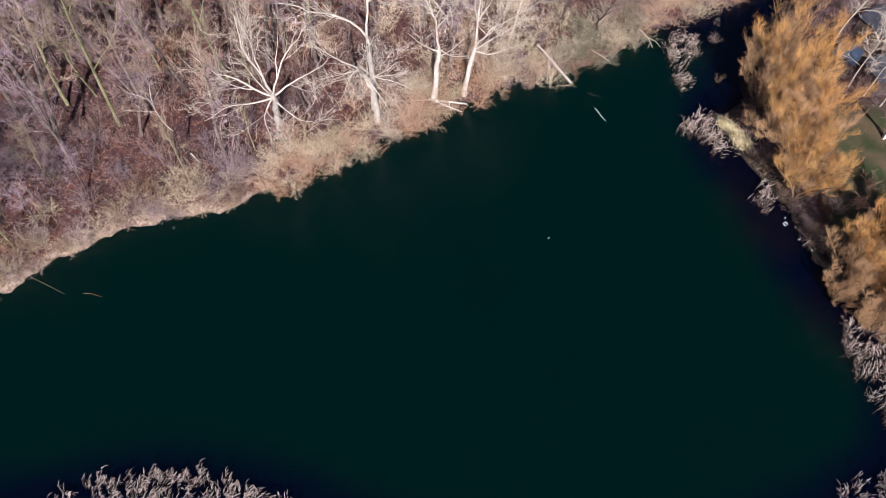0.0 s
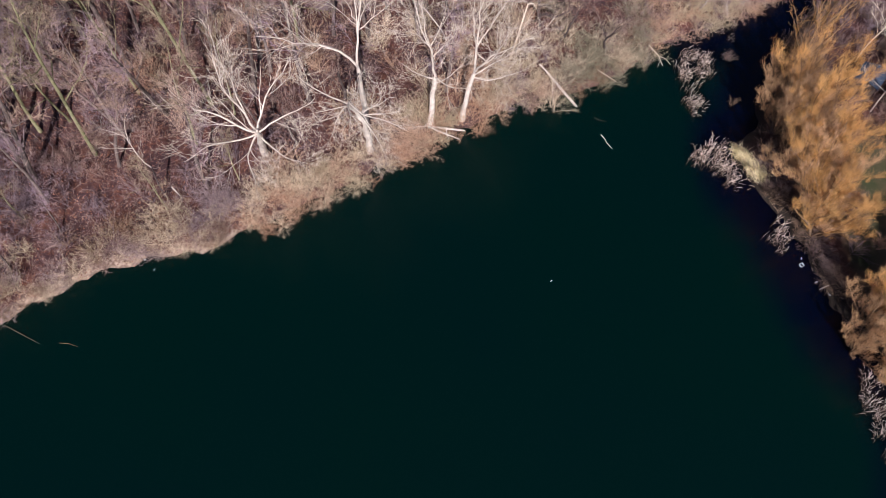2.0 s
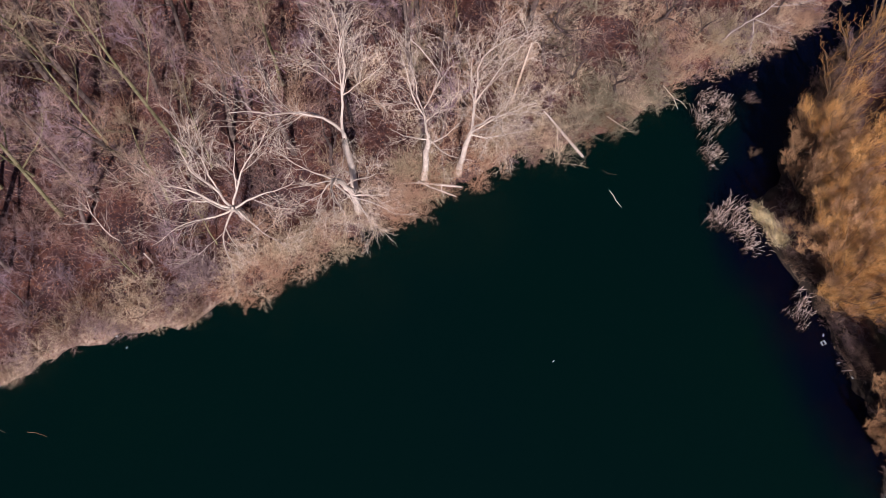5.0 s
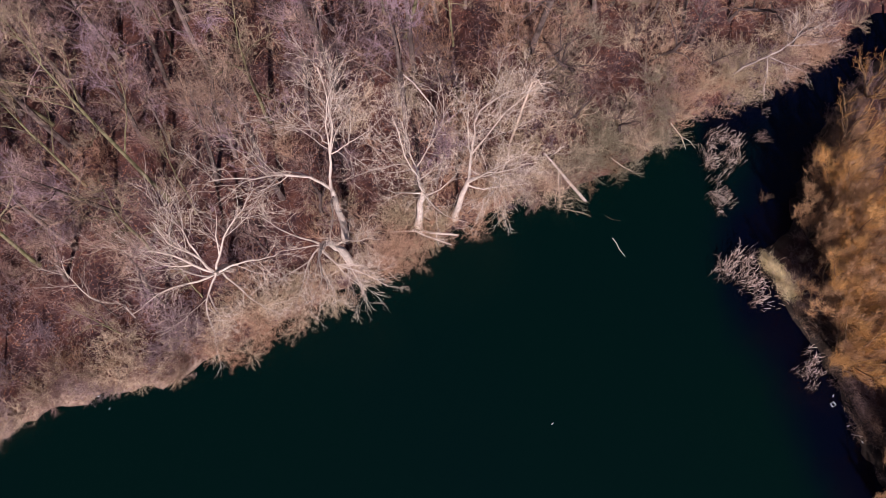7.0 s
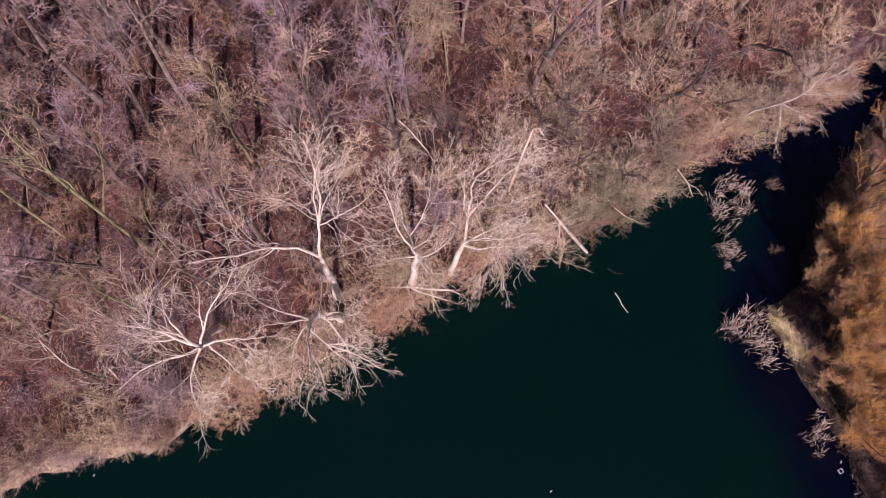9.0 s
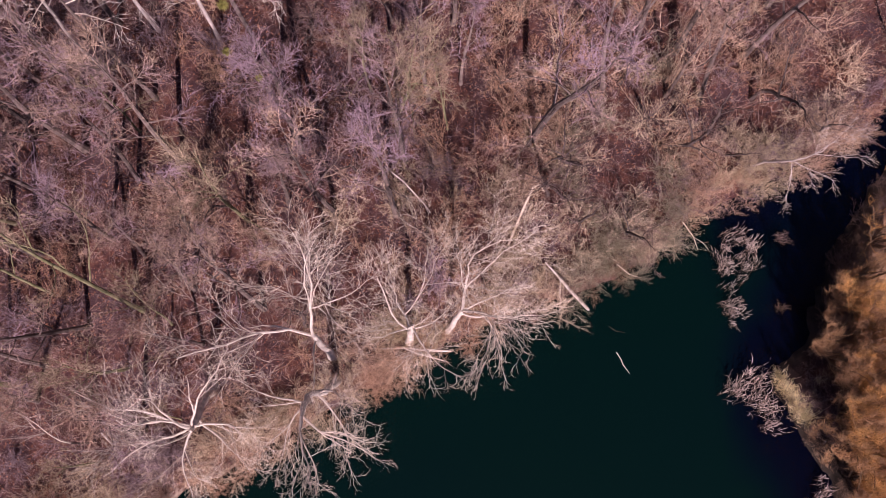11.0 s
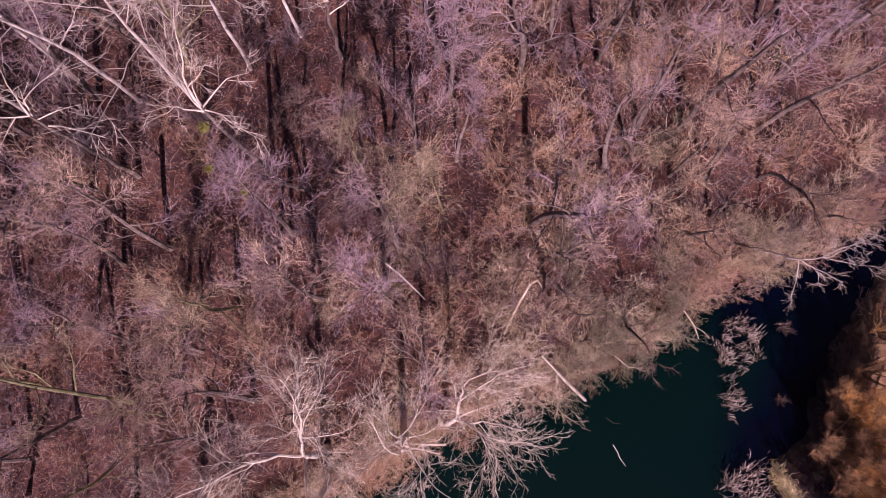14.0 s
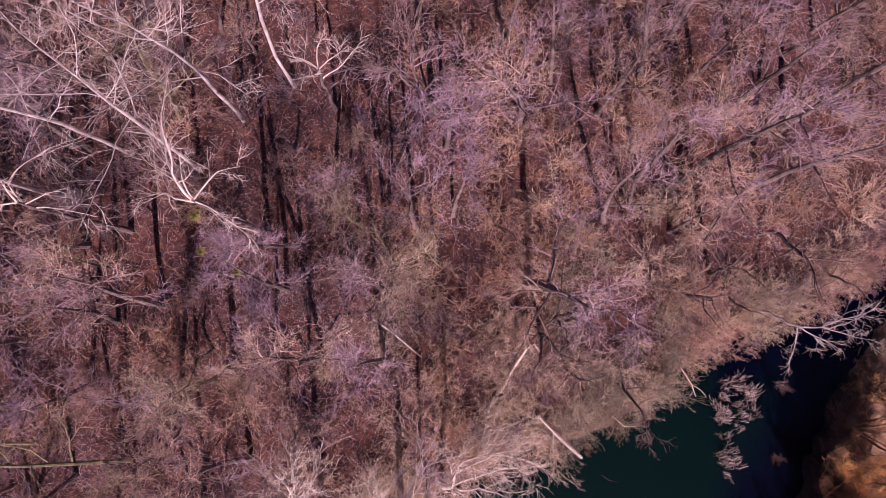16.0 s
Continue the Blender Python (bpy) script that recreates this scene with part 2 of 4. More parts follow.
def twigs(w, rng, pts, count, length, r, spread=45, lift=0.25, sub=3, start=0.15):
    """Fine twigs along a branch, each with smaller side twigs."""
    for i in range(count):
        p, d = along(pts, start + (1 - start) * (i + rng.random()) / count)
        e = side_of(rng, d, spread)
        e = (e + Vector((0, 0, lift))).normalized()
        n = length * rng.uniform(0.5, 1.2)
        q = p + e * n
        w.spike(p, q, r)
        for k in range(sub):
            p2 = p.lerp(q, rng.uniform(0.3, 0.95))
            e2 = side_of(rng, e, 40)
            w.blade(p2, p2 + e2 * n * rng.uniform(0.3, 0.65), r * 0.7, rng)


def crown_from(w_twig, rng, pts, r, length, n_side, n_twig, tw_len, tw_r, spread=45, lift=0.06, start=0.3, sub=3, bend=0.14, deep=0, rise=0.2, w_branch=None):
    """Side branches on a limb, smaller ones on these if deep, and twigs on all."""
    for i in range(n_side):
        f = start + (1 - start) * (i + rng.random()) / n_side
        p, d = along(pts, min(f, 0.99))
        e = side_of(rng, d, spread)
        n = length * rng.uniform(0.6, 1.15) * (1.15 - 0.5 * f)
        rr = max(r * (1.1 - 0.6 * f), tw_r)
        bp_, _ = limb(w_branch or w_twig, rng, p, e, n, rr, max(rr * 0.3, tw_r * 0.6), bend, lift, 4, 3)
        twigs(w_twig, rng, bp_, n_twig, tw_len, tw_r, 48, rise, sub)
        for k in range(deep):
            p2, d2 = along(bp_, rng.uniform(0.25, 0.9))
            b2, _ = limb(w_branch or w_twig, rng, p2, side_of(rng, d2, 45), n * rng.uniform(0.3, 0.55), max(rr * 0.5, tw_r), tw_r * 0.6, bend, lift, 3, 3)
            twigs(w_twig, rng, b2, max(n_twig - 2, 2), tw_len * 0.7, tw_r, 48, rise * 0.8, sub)


def make_tree(name, seed, height, r, bark, twig, lean=(0.0, 0.0), limbs=None, first=0.35, n_limb=7, limb_len=0.42, spread=45,
              n_side=5, n_twig=5, tw_len=0.9, tw_r=0.011, wob=0.05, sub=3, r_limb=0.4, deep=0, droop=0.06, trop=0.05, split=False):
    """A bare tree at the origin: an empty with a trunk, its limbs and a crown of twigs."""
    rng = random.Random(seed)
    root = new(name)
    wt_, wc = Wood(), Wood()
    wb = Wood() if split else None
    d = Vector((lean[0], lean[1], 1)).normalized()
    pts, radii = [Vector((0, 0, -0.25))], [r * 1.45]
    seg = 11
    for i in range(seg):
        d = jitter(rng, d, wob)
        d = (d + Vector((0, 0, trop))).normalized()
        pts.append(pts[-1] + d * (height / seg))
        u = (i + 1) / seg
        radii.append(max(r * (1 - 0.35 * u) if u < 0.4 else r * 0.86 * (1 - (u - 0.4) / 0.6) ** 1.2, 0.012))
    wt_.tube(pts, radii, 7)
    part("trunk", wt_, M[bark], root)
    specs = limbs
    if specs is None:
        specs = []
        a0 = rng.uniform(0, 360)
        for i in range(n_limb):
            f = first + (0.95 - first) * (i + 0.5 * rng.random()) / n_limb
            specs.append((f, a0 + i * 137.5 + rng.uniform(-25, 25), rng.uniform(25, 60), height * limb_len * (1.25 - f) * rng.uniform(0.7, 1.15)))
    for f, az, el, ln in specs:
        p, dd = along(pts, f)
        rr = r * (1 - 0.8 * f) * (r_limb + 0.25 * min(ln / 6, 1))
        wl = Wood()
        lp, _ = limb(wl, rng, p, aim(az, el), ln, rr, max(rr * 0.15, 0.012), 0.16, droop, 8, 5)
        part("limb", wl, M[bark], root)
        crown_from(wc, rng, lp, rr * 0.42, ln * 0.45, n_side, n_twig, tw_len, tw_r, spread, droop, 0.2, sub, 0.14, deep, 0.2, wb)
        twigs(wc, rng, lp, n_twig, tw_len, tw_r, 45, 0.2, sub, 0.4)
    crown_from(wc, rng, pts, r * 0.25, height * 0.16, n_side + 2, n_twig, tw_len, tw_r, 50, 0.06, 0.55, sub, 0.14, deep, 0.2, wb)
    if split:
        part("crown_frame", wb, M[bark], root)["kind"] = "stuff"
    part("crown", wc, M[twig], root)
    return root


# ---- the pond's outline and the land ----
SHORE = [(-60, 9), (-45, 15), (-34, 19.5), (-28.5, 23.2), (-24.5, 26.4), (-22.2, 27.9), (-19, 28.8), (-14.8, 29.6), (-12.2, 31.2), (-9.5, 32.7),
         (-7, 34.2), (-4.2, 36.0), (-1.8, 37.0), (-0.2, 38.4), (2.4, 39.3), (4.1, 40.5), (6.5, 41.4), (9.9, 42.3), (12, 43.5), (14.3, 44.6),
         (15.6, 46.3), (17.6, 47.4), (19.8, 48.4), (22.5, 49.6), (25.5, 51.2), (28.5, 53.5), (33, 56.5), (40, 60), (40, 57), (33, 53.5),
         (29, 50.5), (26, 47.5), (24.2, 44.5), (22.8, 41.5), (22.2, 39.5), (21.3, 38.4), (20.2, 37.5), (20.4, 35.4), (21.5, 33.9), (22.7, 32),
         (23.5, 29.5), (24.3, 27), (25.2, 24), (27.2, 22), (28.6, 20), (28.8, 16), (27.5, 11.5), (23, 8.5), (16, 6), (8, 5), (-4, 6.5), (-9, 8.8),
         (-15, 10), (-22, 8.8), (-32, 6), (-45, 2), (-60, -2)]


def smooth_ring(pts, rounds=2):
    for _ in range(rounds):
        out = []
        for i, p in enumerate(pts):
            q = pts[(i + 1) % len(pts)]
            out.append((p[0] * 0.75 + q[0] * 0.25, p[1] * 0.75 + q[1] * 0.25))
            out.append((p[0] * 0.25 + q[0] * 0.75, p[1] * 0.25 + q[1] * 0.75))
        pts = out
    return pts


RING = np.array(smooth_ring(SHORE))


def land(x, y):
    """Distance from the waterline, positive on land, for arrays of places."""
    x, y = np.atleast_1d(np.asarray(x, float)), np.atleast_1d(np.asarray(y, float))
    best = np.full(x.shape, 1e9)
    inside = np.zeros(x.shape, bool)
    a, b2 = RING, np.roll(RING, -1, 0)
    for (ax, ay), (bx, by) in zip(a, b2):
        dx, dy = bx - ax, by - ay
        u = np.clip(((x - ax) * dx + (y - ay) * dy) / (dx * dx + dy * dy), 0, 1)
        best = np.minimum(best, np.hypot(x - ax - u * dx, y - ay - u * dy))
        cross = (ay > y) != (by > y)
        with np.errstate(divide="ignore", invalid="ignore"):
            hit = cross & (x < (bx - ax) * (y - ay) / (by - ay if by != ay else 1e-9) + ax)
        inside ^= hit
    ragged = 0.28 * np.sin(x * 1.7 + 2 * np.sin(y * 0.9)) * np.sin(y * 1.5 + 1.2 * np.sin(x * 1.1)) + 0.12 * np.sin(x * 4.1 + y * 2.3) * np.sin(y * 3.7 - x)
    return np.where(inside, -best, best) + ragged * np.clip(1.5 - best / 4, 0, 1)


def height_at(x, y, d=None):
    x, y = np.atleast_1d(np.asarray(x, float)), np.atleast_1d(np.asarray(y, float))
    d = land(x, y) if d is None else d
    wave = 0.10 * np.sin(x * 0.9 + 1.3 * np.sin(y * 0.5)) * np.sin(y * 0.8 + x * 0.21) + 0.16 * np.sin(x * 0.23 + 2) * np.cos(y * 0.19)
    up = np.where(d > 0, 0.42 * (1 - np.exp(-np.maximum(d, 0) / 0.6)) + wave * np.clip(d / 3, 0, 1), np.maximum(d * 0.7, -1.8))
    return up


LX, LY = np.arange(-60, 60.01, 0.25), np.arange(0, 95.01, 0.25)
LGX, LGY = np.meshgrid(LX, LY)
LGRID = land(LGX.ravel(), LGY.ravel()).reshape(LGX.shape)


def shore_gap(x, y):
    """The distance from the waterline at one place, from a table."""
    u, v = min(max((x + 60) / 0.25, 0), len(LX) - 1.001), min(max(y / 0.25, 0), len(LY) - 1.001)
    i, j = int(u), int(v)
    u, v = u - i, v - j
    return float((LGRID[j, i] * (1 - u) + LGRID[j, i + 1] * u) * (1 - v) + (LGRID[j + 1, i] * (1 - u) + LGRID[j + 1, i + 1] * u) * v)


def zt(x, y):
    return float(height_at(x, y, np.array([shore_gap(x, y)]))[0])


xs = np.concatenate([[-4000, -1500, -600, -250, -120, -75], np.arange(-44, 40.01, 0.35), [60, 90, 160, 300, 700, 1600, 4000]])
ys = np.concatenate([[-4000, -1500, -600, -250, -100, -40, -15], np.arange(3, 82.01, 0.35), [95, 110, 140, 200, 400, 900, 2000, 4000]])
gx, gy = np.meshgrid(xs, ys)
gx, gy = gx.ravel(), gy.ravel()
gd = land(gx, gy)
gz = height_at(gx, gy, gd)
nx = len(xs)
faces = [(j * nx + i, j * nx + i + 1, (j + 1) * nx + i + 1, (j + 1) * nx + i) for j in range(len(ys) - 1) for i in range(nx - 1)]
me = bpy.data.meshes.new("ground")
me.from_pydata(np.stack([gx, gy, gz], 1).tolist(), [], faces)
me.materials.append(M["ground"])
me.polygons.foreach_set("use_smooth", [True] * len(faces))
east = np.clip((gx - np.where(gy < 31, 25.4, 27.2)) / 1.2, 0, 1) * np.clip((40 - gy) / 3, 0, 1)
west_side = gx < 17
bank = np.where(west_side & (gd > -0.3), np.clip(1.0 - np.abs(gd - 0.25) / 0.6, 0, 1) * np.where(gx < -13, 1.0, 0.15), 0)
marsh = np.clip((gx - 17.5) / 1.5, 0, 1) * np.clip(1.3 - gd / 1.3, 0, 1) * (gy < 47 + (gx - 19) * 0.64)
marsh = np.maximum(marsh, np.clip(-gd / 0.4, 0, 1))
floor_e = np.clip((gx - 23.2) / 1.2, 0, 1) * np.clip((28.5 - gx) / 1.2, 0, 1) * (gy < 47 + (gx - 19) * 0.64) * np.clip((gy - 30) / 2, 0, 1)
for key, val in (("meadow", east), ("willow_floor", floor_e), ("bank", bank), ("marsh", marsh)):
    at = me.attributes.new(key, "FLOAT", "POINT")
    at.data.foreach_set("value", val.astype(np.float32))
tagged(new("ground", me), "woodland floor of brown leaf litter around a pond", "ground", kind="structure")

wxs, wys = np.arange(-75, 52.01, 1.0), np.arange(-14, 68.01, 1.0)
wx, wy = (g.ravel() for g in np.meshgrid(wxs, wys))
nw = len(wxs)
me = bpy.data.meshes.new("water")
me.from_pydata(np.stack([wx, wy, 0 * wx], 1).tolist(), [], [(j * nw + i, j * nw + i + 1, (j + 1) * nw + i + 1, (j + 1) * nw + i) for j in range(len(wys) - 1) for i in range(nw - 1)])
me.materials.append(M["water"])
wd = land(wx, wy)
# mask of the painted navy shade: along the east and south shores
at = me.attributes.new("navy_shade", "FLOAT", "POINT")
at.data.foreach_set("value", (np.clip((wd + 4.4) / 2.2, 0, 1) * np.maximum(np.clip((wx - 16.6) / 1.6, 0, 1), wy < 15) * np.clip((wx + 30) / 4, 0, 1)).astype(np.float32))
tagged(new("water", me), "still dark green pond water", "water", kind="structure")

# ---- white poplars on the bank ----
def grow(wb, wt, rng_, p, d, length, r, level, tw_len, tw_r, lift=0.03):
    """A winding branch with forking side branches in wb, and at the last level fans of twigs in wt."""
    seg = max(3, min(9, round(length / 0.55)))
    pts_, radii_ = limb(wb, rng_, p, d, length, r, max(r * 0.22, tw_r * 0.8), 0.18 if level < 2 else 0.17, lift, seg, 6 if r > 0.05 else 4 if r > 0.025 else 3)
    if level == 0:
        twigs(wt, rng_, pts_, max(3, round(length * 4.6)), tw_len, tw_r, 42, 0.12, 2, 0.1)
        return pts_, radii_
    n_ = max(3, round(length * (1.5 if level == 2 else 2.2)))
    for i in range(n_):
        f = (0.28 if level == 2 else 0.18) + 0.7 * (i + 0.8 * rng_.random()) / n_
        q, e = along(pts_, min(f, 0.99))
        e = side_of(rng_, e, 44)
        rr = radii_[min(int(f * seg) + 1, seg)]
        grow(wb, wt, rng_, q, e, length * rng_.uniform(0.28, 0.62) * (1.25 - 0.6 * f), max(rr * 0.5, tw_r * 1.1), level - 1, tw_len, tw_r, lift)
    twigs(wt, rng_, pts_, round(length * 1.0), tw_len, tw_r, 45, 0.12, 1, 0.45)
    return pts_, radii_


def make_poplar(name, seed, base, way, r, limbs, bark, twig, tw_len=0.42, tw_r=0.0080, stretch=1.02, low=None):
    """A spreading poplar. way: the trunk's turning points above its base; limbs: (share of the trunk, reach east, north, up)."""
    rng_ = random.Random(seed)
    root_ = new(name)
    root_.location = (*base, zt(*base))
    knots = [Vector((0, 0, -0.3))] + [Vector(p) for p in way]
    pts_ = []
    for p, q in zip(knots, knots[1:]):
        for k in range(4):
            pts_.append(p.lerp(q, k / 4) + Vector((rng_.gauss(0, 0.05), rng_.gauss(0, 0.05), 0)) * (1 if k else 0.3))
    pts_.append(knots[-1])
    n_ = len(pts_) - 1
    radii_ = [r * (1.55 if i == 0 else 1.2 if i == 1 else 0.3 if i == n_ else 1.05 - 0.42 * i / n_) for i in range(n_ + 1)]
    w_ = Wood()
    w_.tube(pts_, radii_, 9)
    part("trunk", w_, M[low or bark], root_, "scarred trunk")
    grown = []
    for share, dx, dy, dz in limbs:
        end, _ = along(pts_, min(share, 0.999))
        tip = end + Vector((dx, dy, dz)) * stretch
        p, _ = along(pts_, min(share, 0.999) - rng_.uniform(0.0, 0.08))
        start, thick, best = p, min(r * (0.46 if grown else 0.6), 0.02 + 0.0095 * (tip - p).length), (tip - p).length
        for path_, radii2 in grown:
            for k in (1, 2):
                way_on = tip - path_[k]
                turn_ = (path_[k + 1] - path_[k - 1]).angle(way_on)
                if way_on.length * (1.0 + 0.35 * turn_) < best and turn_ < 0.85:
                    start, thick, best = path_[k], radii2[k] * 0.82, way_on.length * (1.0 + 0.35 * turn_)
        reach = tip - start
        wb, wt_ = Wood(), Wood()
        path_, radii2 = grow(wb, wt_, rng_, start, (reach.normalized() + Vector((0, 0, -0.15))).normalized(), reach.length, thick, 2, tw_len, tw_r, 0.04)
        if len(path_) > 4:
            grown.append((path_, radii2))
        lb = part("limb", wb, M[bark], root_)
        part("twig_spray", wt_, M[twig], lb)["kind"] = "stuff"
    return root_


POPLARS = [
    ((-11.78, 36.6), [(0.35, -1.1, 3.2), (0.89, -2.4, 6.3)], 0.25,
     [(0.98, -5.3, 1.2, 1.6), (0.96, -3.9, -0.5, 1.2), (1, -2.7, 2.8, 5.0), (1, -0.4, 2.6, 4.4), (1, 2.1, 1.7, 4.0), (0.97, 3.5, 0.1, 3.3), (0.9, -2.9, -3.4, 1.4), (0.94, -1.1, -4.1, 0.8),
      (0.8, 2.0, -3.6, -0.8), (1, -1.1, -1.4, 3.2), (0.92, 0.6, -3.6, 0.3), (1, 1.0, 2.6, 2.6)]),
    ((-4.7, 37.0), [(0.0, -0.8, 4.6), (-0.65, -1.1, 6.3), (-0.55, -2.1, 8.2)], 0.19,
     [(1, -0.8, -4.0, 0.8), (1, 2.8, -2.6, 0.2), (0.55, 2.8, -2.4, -0.6), (1, 0.2, -0.7, 2.4), (0.85, -3.2, 1.0, 0.8), (0.9, -2.2, -1.8, 0.3), (0.5, 3.0, 0.5, 1.6), (0.55, 2.9, 0.1, 3.4),
      (0.97, 0.9, -3.0, 0.6), (0.8, -2.6, 0.2, -0.4), (0.95, 3.0, -1.4, 0.6), (0.9, -1.8, -3.2, -0.4), (0.6, 1.6, -3.0, 0.4), (0.98, 1.9, -3.4, 1.0)]),
    ((-4.95, 38.3), [(0.0, 0.2, 4.1), (-0.14, 0.6, 6.8)], 0.21,
     [(0.96, -3.6, -0.2, 6.0), (0.9, -2.5, 0.3, 2.6), (1, 0.2, 1.9, 6.5), (1, 1.3, 2.4, 6.0), (1, 2.8, 1.5, 5.4), (1, 2.1, -0.9, 4.1), (1, 3.0, 2.4, 5.7), (0.93, -0.4, -2.4, 2.6),
      (1, -1.2, 1.2, 6.0), (0.95, 2.6, 0.2, 2.6)]),
    ((-0.62, 39.2), [(0.15, 0.1, 2.6), (0.36, 0.32, 5.2)], 0.22,
     [(0.98, -1.6, 0.6, 6.2), (1, 0.1, 1.0, 5.4), (1, 1.4, 2.3, 5.5), (1, 2.0, 4.4, 5.2), (1, 1.6, 0.0, 4.8), (0.98, 3.0, 2.1, 3.5), (0.88, 2.6, 0.2, 0.8), (1, 1.9, -2.5, 4.8), (0.92, -2.5, -0.5, 2.0),
      (1, -1.1, 1.7, 3.9), (1, 0.3, -2.8, 4.0), (1, -1.5, -2.2, 3.5), (0.95, 1.2, -3.0, 2.6)]),
    ((1.52, 39.8), [(0.3, 0.2, 2.4), (0.85, 0.66, 4.5)], 0.19,
     [(1, 0.8, 0.3, 5.2), (1, 1.9, 1.7, 6.5), (1, 2.9, 4.0, 5.4), (1, 2.7, -0.2, 6.4), (0.98, 3.4, -1.2, 3.8), (1, 2.1, -2.3, 5.6), (1, 1.0, -3.7, 5.6), (0.96, 0.2, -3.2, 4.6), (0.85, 3.9, -1.0, 0.6),
      (1, -1.0, 1.5, 5.0), (0.9, 3.2, 0.7, 1.8), (1, 2.6, -2.9, 3.0), (0.95, 0.8, -3.3, 2.8)]),
]
for seed, (base, way, r, limbs) in enumerate(POPLARS, 11):
    tagged(make_poplar("poplar", seed, base, way, r, limbs, "white_bark", "white_twig"), "bare white-barked poplar leaning out over the pond bank", "tree", "white poplars on the bank")

# white poplars deeper in the wood
DEEP = [((-12.5, 57.5), 21, 0.11, (-0.05, 0.05), 21), ((-16.5, 58.5), 22, 0.11, (-0.1, 0.02), 22), ((-10.0, 60.5), 22, 0.11, (-0.06, 0.1), 23),
        ((-19.5, 56.0), 21, 0.105, (-0.12, -0.02), 24), ((-7.0, 62.5), 21, 0.10, (-0.02, 0.1), 25), ((-21.0, 60.5), 21, 0.10, (-0.1, 0.05), 28)]
for (x, y), h, r, lean, seed in DEEP:
    tr = make_tree("poplar", seed, h, r, "pale_bark", "pale_twig", lean, None, first=0.4, n_limb=9, limb_len=0.36, n_side=6, n_twig=4, tw_len=0.8, tw_r=0.011, deep=2, sub=3, r_limb=0.22, split=True)
    tr.location = (x, y, zt(x, y))
    tagged(tr, "tall bare white-barked poplar among brown undergrowth", "tree", "white poplars in the wood")
FORKED = [
    ((-8.4, 53.9), [(0.1, -0.1, 6.5), (-0.2, 0.2, 13.4)], 0.15,
     [(1, 0.9, 2.4, 0.6), (1, -0.7, 2.0, 1.0), (1, 2.4, -0.3, 0.6), (0.97, 3.3, -1.8, 0.3), (0.98, -3.3, 0.5, -0.8), (1, -4.6, 2.2, 0.2), (1, -2.6, 2.6, 2.6), (1, 0.3, 0.6, 3.0)]),
    ((-16.3, 53.9), [(-0.2, 0.1, 6.0), (-0.5, 0.3, 11.6)], 0.13,
     [(1, -2.6, 0.2, 0.8), (1, 0.6, 1.3, 1.4), (0.95, 1.9, 0.5, 0.4), (1, -1.4, 1.9, 2.0), (1, -1.2, -1.4, 0.8), (0.9, 2.6, -0.2, -0.6), (1, -0.4, 0.6, 3.0)]),
    ((-4.6, 61.2), [(0.1, 0.1, 4.0), (0.2, 0.1, 8.0)], 0.10,
     [(1, 0.2, 1.4, 1.6), (1, -1.3, 0.8, 1.0), (1, 1.4, 0.6, 0.8), (1, 0.3, -1.2, 1.2), (1, -0.5, 0.3, 2.4), (0.8, 2.6, 0.4, 1.0)]),
]
# trunks in grey bark: the wood's shade on them is put into the colour
for seed, (base, way, r, limbs) in enumerate(FORKED, 31):
    tagged(make_poplar("poplar", seed, base, way, r, limbs, "white_bark", "pale_twig", 0.4, 0.0105, low="grey_bark"), "forked white-barked poplar standing in the bare wood", "tree", "white poplars in the wood")

# ---- the wood: a few kinds of bare tree, then copies ----
KINDS = []
for i in range(5):
    KINDS.append(("grey", make_tree("bare_tree", 40 + i, 11.5 + 0.8 * i, 0.145 + 0.008 * i, "grey_bark", "grey_twig", (0.03, 0.0), None, 0.3, 8, 0.36, 45, 6, 6, 0.75, 0.0115, sub=5)))
for i in range(3):
    KINDS.append(("moss", make_tree("bare_tree", 50 + i, 13.0 + i, 0.105, "moss_bark", "moss_twig", (-0.05, 0.05), None, 0.3, 8, 0.34, 40, 6, 6, 0.75, 0.0115, sub=5)))
for i in range(3):
    KINDS.append(("dark", make_tree("bare_tree", 60 + i, 7.5 + i, 0.13, "dark_bark", "dark_twig", (0.12, -0.12), None, 0.25, 7, 0.5, 55, 5, 6, 0.75, 0.013, wob=0.16, sub=2, droop=0.0)))
LABELS = {"grey": "slender bare tree with grey-brown twigs in leaf litter", "moss": "bare tree with olive mossy branches in the wood",
          "dark": "crooked bare tree with dark branches near the water"}
for kind, root in KINDS:
    tagged(root, LABELS[kind], "tree", "bare trees of the wood")
rng = random.Random(7)
spots = [d[0] for d in POPLARS + DEEP + FORKED]
placed = {id(r): False for _, r in KINDS}
tries = 0
count = 0
